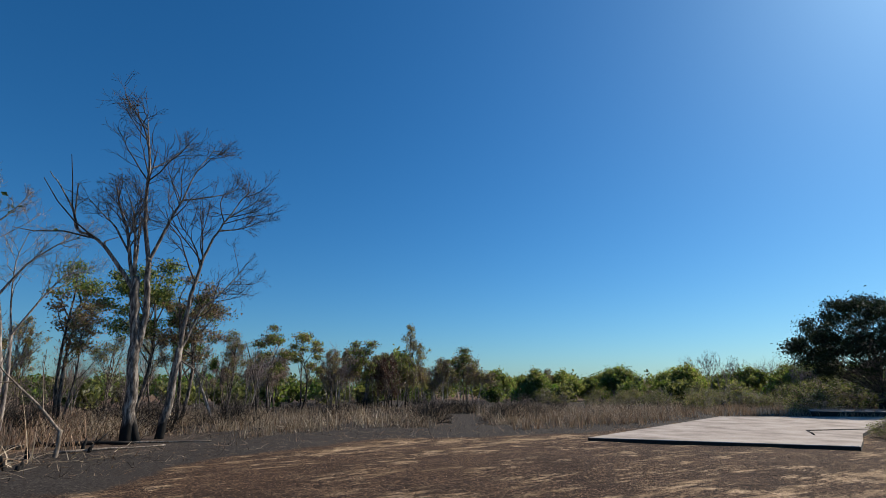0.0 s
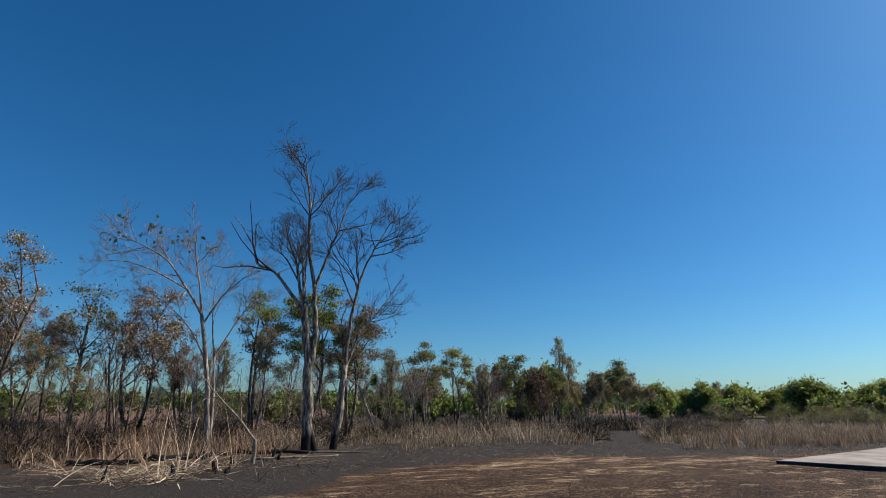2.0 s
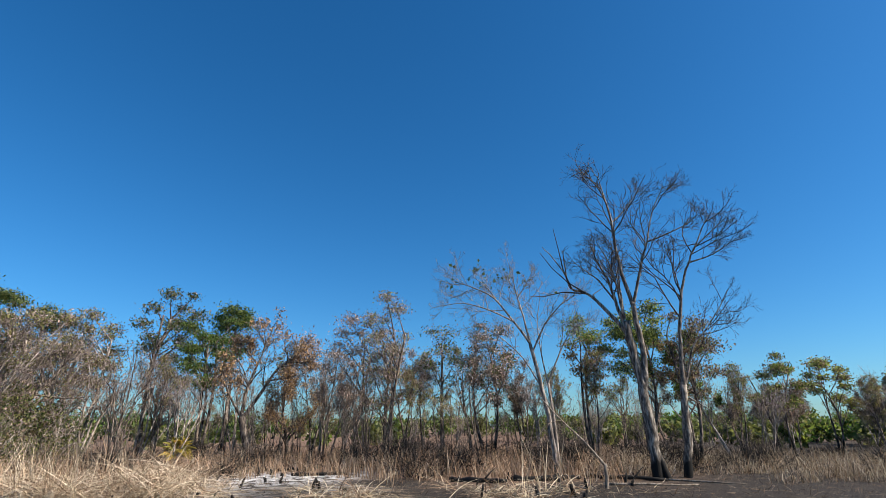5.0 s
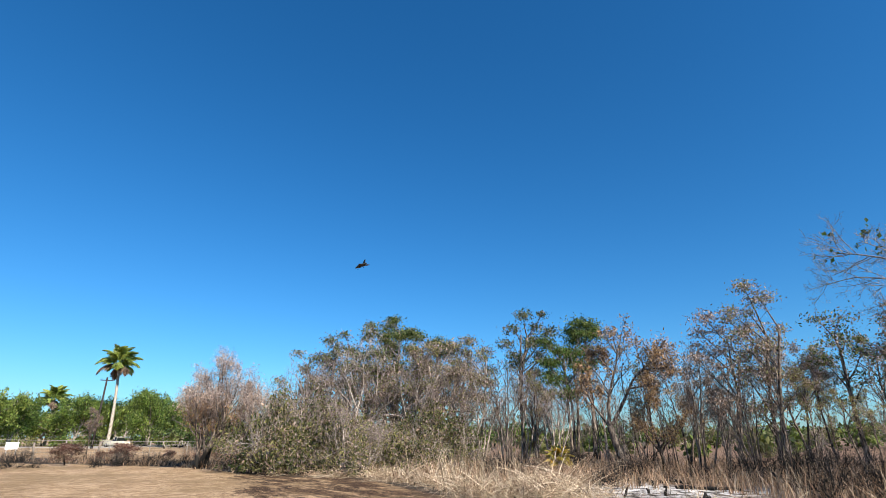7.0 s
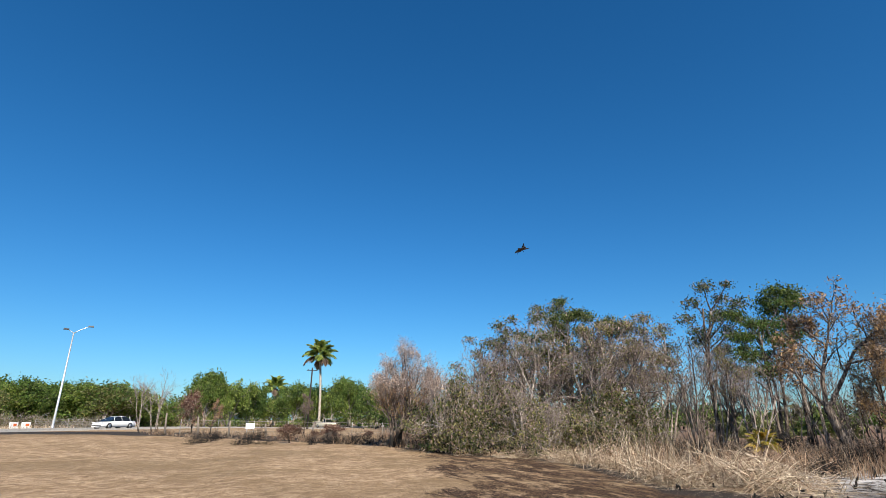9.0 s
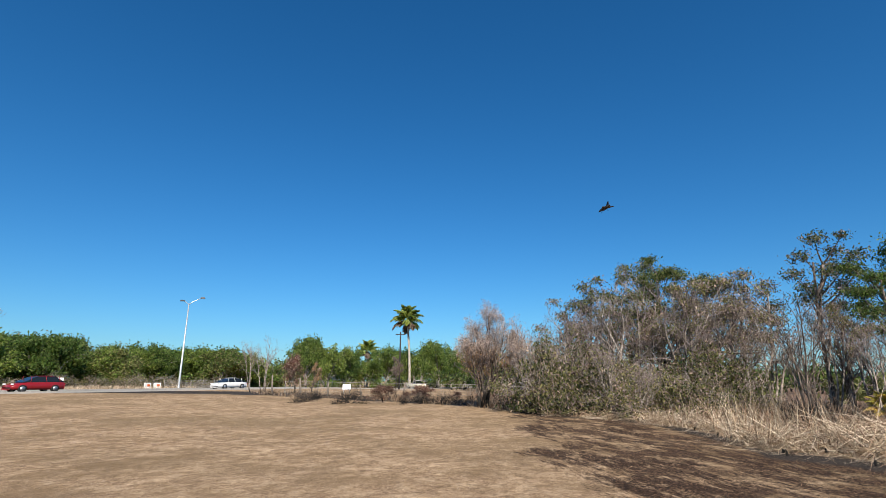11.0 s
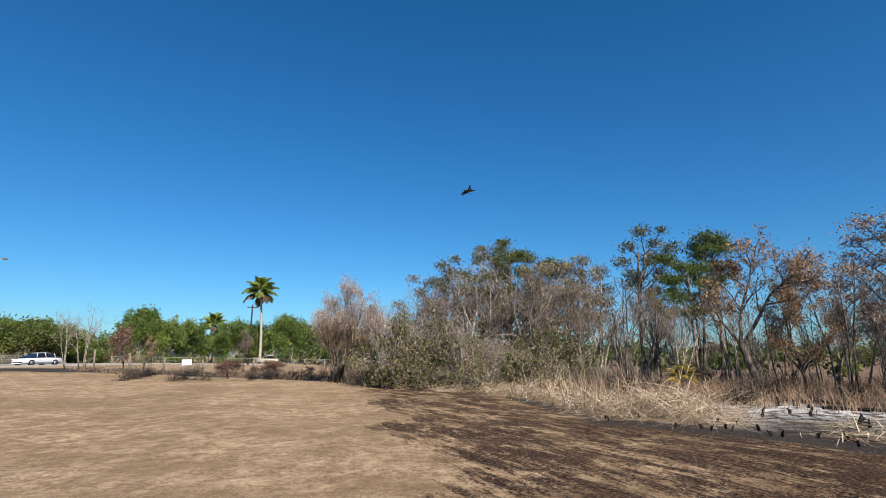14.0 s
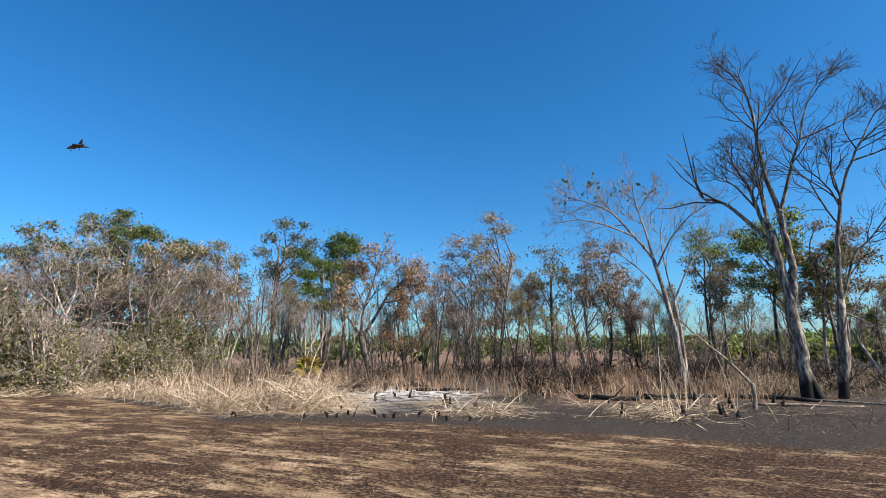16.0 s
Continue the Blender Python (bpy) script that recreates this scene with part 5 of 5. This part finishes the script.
def barrier(x, y, turn):
    """A water-filled road barrier: stepped body with a white front and orange feet."""
    ob = thing("road_barrier", "white and orange plastic road barrier", "barrier", "road barriers")
    b = Build()
    prof = [(-0.25, 0), (-0.25, 0.2), (-0.12, 0.38), (-0.08, 0.95), (0.08, 0.95), (0.12, 0.38), (0.25, 0.2), (0.25, 0)]
    v = [(xx, yy, zz) for xx in (-0.5, 0.5) for yy, zz in prof]
    b.add(v, [(i, (i + 1) % 8, (i + 1) % 8 + 8, i + 8) for i in range(8)] + [tuple(range(8))[::-1], tuple(range(8, 16))])
    part("body", b.mesh("body", WHITE, False), ob)
    b = Build()
    b.box(-0.3, -0.135, 0.45, 0.1, 0.135, 0.75)
    part("panel", b.mesh("panel", ORANGE_P, False), ob, "orange warning panel")
    ob.matrix_basis = Matrix.Translation((x, y, float(height(x, y)))) @ Matrix.Rotation(radians(turn), 4, "Z") @ Matrix.Scale(0.85, 4)


barrier(-43.8, -59.7, 5)
barrier(-45.1, -59.7, -6)

# ---- cars ----
GLASS, gn, gl, gp = material("car_glass", 0.05, spec=0.6)
gp.inputs["Base Color"].default_value = (0.015, 0.018, 0.02, 1)
TYRE = plain("tyre_rubber", (0.02, 0.02, 0.02), 0.9)
RIM = plain("alloy_rim", (0.5, 0.5, 0.52), 0.35, 0.8, 0.05)
LENS = plain("headlight_lens", (0.7, 0.72, 0.75), 0.15, grain=0.03)
TAIL = plain("tail_light_red", (0.35, 0.02, 0.02), 0.2, grain=0.03)


def paint(name, col):
    m = plain(name, col, 0.3, 0.0, 0.04, 2)
    m.node_tree.nodes["Principled BSDF"].inputs["Coat Weight"].default_value = 0.6
    return m


def car(name, label, x, y, turn, mat, style):
    """A car facing +x: a lofted body, a glazed cabin, four wheels and lights."""
    ob = thing(name, label, "car")
    L = {"sedan": 4.6, "hatch": 4.3, "suv": 4.6, "ute": 5.2}[style]
    H = {"sedan": 1.42, "hatch": 1.45, "suv": 1.72, "ute": 1.78}[style]
    belt = H * 0.62
    b = Build()
    xs = np.array((-0.5, -0.46, -0.3, 0.0, 0.22, 0.4, 0.48, 0.5)) * L
    zt = np.array((0.75, 0.98, 1.0, 1.0, 0.98, 0.84, 0.68, 0.5)) * belt
    if style == "hatch":
        zt[:2] = belt * 0.9, belt
    wd = np.array((0.78, 0.88, 0.9, 0.9, 0.9, 0.87, 0.78, 0.7))
    v = []
    for X, Z, W in zip(xs, zt, wd):
        v += [(X, -W * 0.9, 0.22), (X, -W, 0.42), (X, -W * 0.97, Z * 0.9), (X, -W * 0.85, Z), (X, W * 0.85, Z), (X, W * 0.97, Z * 0.9), (X, W, 0.42), (X, W * 0.9, 0.22)]
    n = len(xs)
    f = [(i * 8 + j, i * 8 + (j + 1) % 8, (i + 1) * 8 + (j + 1) % 8, (i + 1) * 8 + j) for i in range(n - 1) for j in range(8)]
    f += [tuple(range(8)), tuple(range((n - 1) * 8, n * 8))[::-1]]
    b.add(v, f)
    part("body", b.mesh("body", mat), ob)
    back, roof0, roof1, front = {"sedan": (-0.45, -0.17, 0.04, 0.31), "hatch": (-0.49, -0.3, 0.03, 0.31), "suv": (-0.48, -0.43, 0.04, 0.22), "ute": (-0.06, -0.03, 0.12, 0.24)}[style]
    b = Build()
    v = []
    for X0, X1, W0, W1 in ((back, roof0, 0.8, 0.62), (front, roof1, 0.8, 0.62)):
        v += [(X0 * L, -W0, belt * 0.96), (X0 * L, W0, belt * 0.96), (X1 * L, W1, H - 0.04), (X1 * L, -W1, H - 0.04)]
    b.add(v, [(0, 1, 2, 3), (4, 5, 6, 7), (0, 3, 7, 4), (1, 2, 6, 5), (3, 2, 6, 7)])
    cabin = part("window_glass", b.mesh("window_glass", GLASS, False), ob, "dark car glass")
    b = Build()
    v = []
    for k, drop in ((0, 0.09), (0.15, 0.03), (0.5, 0.0), (0.85, 0.025), (1, 0.08)):
        X = (roof0 + (roof1 - roof0) * k) * L + (k - 0.5) * 0.3
        v += [(X, -0.66, H - drop - 0.05), (X, -0.5, H - drop), (X, 0.5, H - drop), (X, 0.66, H - drop - 0.05), (X, 0.0, H - drop - 0.07)]
    b.add(v, [(i * 5 + j, i * 5 + (j + 1) % 5, i * 5 + 5 + (j + 1) % 5, i * 5 + 5 + j) for i in range(4) for j in range(5)] + [(0, 1, 2, 3, 4), (20, 24, 23, 22, 21)])
    part("roof", b.mesh("roof", mat), ob)
    for X in ((back + roof0) / 2, (roof0 + roof1) / 2, (front + roof1) / 2):
        for s in (-1, 1):
            b = Build()
            X1 = X + (0.02 if X < 0 else -0.02)
            b.tube([(X * L, s * 0.79, belt * 0.96), (X1 * L, s * 0.66, H - 0.05)], (0.03, 0.025), 5)
            part("pillar", b.mesh("pillar", mat), ob)
    if style == "ute":
        for y0 in (-0.9, 0.84):
            b = Build()
            b.box(-0.5 * L, y0, belt * 0.9, -0.08 * L, y0 + 0.06, belt * 1.12)
            part("tray_side", b.mesh("tray_side", mat, False), ob)
    for X in (-0.3 * L, 0.31 * L):
        for s in (-1, 1):
            b = Build()
            b.tube([(0, -0.11, 0), (0, -0.1, 0), (0, 0.1, 0), (0, 0.11, 0)], (0.28, 0.33, 0.33, 0.28), 18)
            w = part("wheel", b.mesh("wheel", TYRE), ob, "", Matrix.Translation((X, s * 0.83, 0.33)))
            b = Build()
            b.tube([(0, -0.118, 0), (0, 0, 0), (0, 0.118, 0)], (0.2, 0.21, 0.2), 12)
            part("rim", b.mesh("rim", RIM), w, "alloy rim")
    for s in (-0.62, 0.62):
        for X, m, nm in ((0.475, LENS, "headlight"), (-0.497, TAIL, "tail_light")):
            b = Build()
            b.box(X * L - 0.05, s - 0.14, belt * 0.72, X * L + 0.05, s + 0.14, belt * 0.86)
            part(nm, b.mesh(nm, m, False), ob)
    ob.matrix_basis = Matrix.Translation((x, y, float(height(x, y)) + 0.03)) @ Matrix.Rotation(radians(turn), 4, "Z")


car("car", "white sedan on the road", -50.5, -53.5, 0, paint("white_car_paint", (0.75, 0.75, 0.74)), "sedan")
car("car", "red hatchback on the road", -28.6, -54.0, 0, paint("red_car_paint", (0.25, 0.012, 0.015)), "hatch")
car("pickup_truck", "cream pickup truck on the road", -101.0, -53.2, 62, paint("cream_car_paint", (0.62, 0.57, 0.44)), "ute")


# ---- jet ----
JET = plain("grey_jet_skin", (0.03, 0.031, 0.033), 0.5, grain=0.1, scale=1)


def jet(pos, heading, pitch, bank):
    """A delta-winged jet with canards, one tall fin and its wheels down; nose towards +x."""
    ob = thing("fighter_jet", "dark grey delta-winged jet flying low, wheels down", "jet")
    b = Build()
    b.tube([(8, 0, 0.0), (7, 0, 0.05), (5, 0, 0.15), (2, 0, 0.2), (-3, 0, 0.1), (-7.3, 0, 0.1)], (0.05, 0.4, 0.75, 0.95, 1.05, 0.65), 12)
    part("fuselage", b.mesh("fuselage", JET), ob)
    b = Build()
    b.tube([(5.6, 0, 0.7), (4.6, 0, 1.0), (3.4, 0, 1.05), (1.5, 0, 0.9)], (0.1, 0.38, 0.4, 0.1), 10)
    part("canopy", b.mesh("canopy", GLASS), ob, "dark glass canopy")
    b = Build()
    b.box(-3, -0.75, -1.1, 3.0, 0.75, -0.3)
    part("air_intake", b.mesh("air_intake", JET, False), ob)

    def fin(name, pts, axis, th):
        b = Build()
        k = len(pts)
        v = [(x, s * th if axis == "y" else w, w if axis == "y" else z0 + s * th) for s in (-1, 1) for x, w, z0 in pts]
        b.add(v, [tuple(range(k)), tuple(range(k, 2 * k))] + [(i, (i + 1) % k, (i + 1) % k + k, i + k) for i in range(k)])
        part(name, b.mesh(name, JET, False), ob)

    for s in (-1, 1):
        fin("wing", [(2.2, s * 0.8, -0.2), (-5.0, s * 5.4, -0.25), (-5.9, s * 5.4, -0.25), (-6.0, s * 0.8, -0.2)], "z", 0.09)
        fin("canard", [(5.2, s * 0.6, 0.35), (4.2, s * 1.9, 0.2), (3.8, s * 1.9, 0.2), (4.0, s * 0.6, 0.35)], "z", 0.04)
    fin("tail_fin", [(-2.4, 0.9, 0), (-6.0, 3.6, 0), (-7.2, 3.6, 0), (-6.8, 0.7, 0)], "y", 0.07)
    for x, y in ((4.2, 0), (-1.8, 1.6), (-1.8, -1.6)):
        b = Build()
        b.tube([(x, y, -0.4), (x - 0.1, y, -1.9)], (0.09, 0.07), 6)
        leg = part("landing_leg", b.mesh("landing_leg", JET), ob)
        b = Build()
        b.tube([(x - 0.1, y - 0.12, -2.0), (x - 0.1, y + 0.12, -2.0)], (0.33, 0.33), 12)
        part("tyre", b.mesh("tyre", TYRE), leg)
    for s in (-0.38, 0.38):
        b = Build()
        b.tube([(-7.2, s, 0.1), (-7.9, s, 0.1)], (0.42, 0.34), 10)
        part("exhaust", b.mesh("exhaust", DARKSTEEL), ob)
    ob.matrix_basis = Matrix.Translation(pos) @ Matrix.Rotation(radians(heading), 4, "Z") @ Matrix.Rotation(radians(pitch), 4, "Y") @ Matrix.Rotation(radians(bank), 4, "X")


jet((-397.8, -47.0, 131.7), -140, 2, -8)
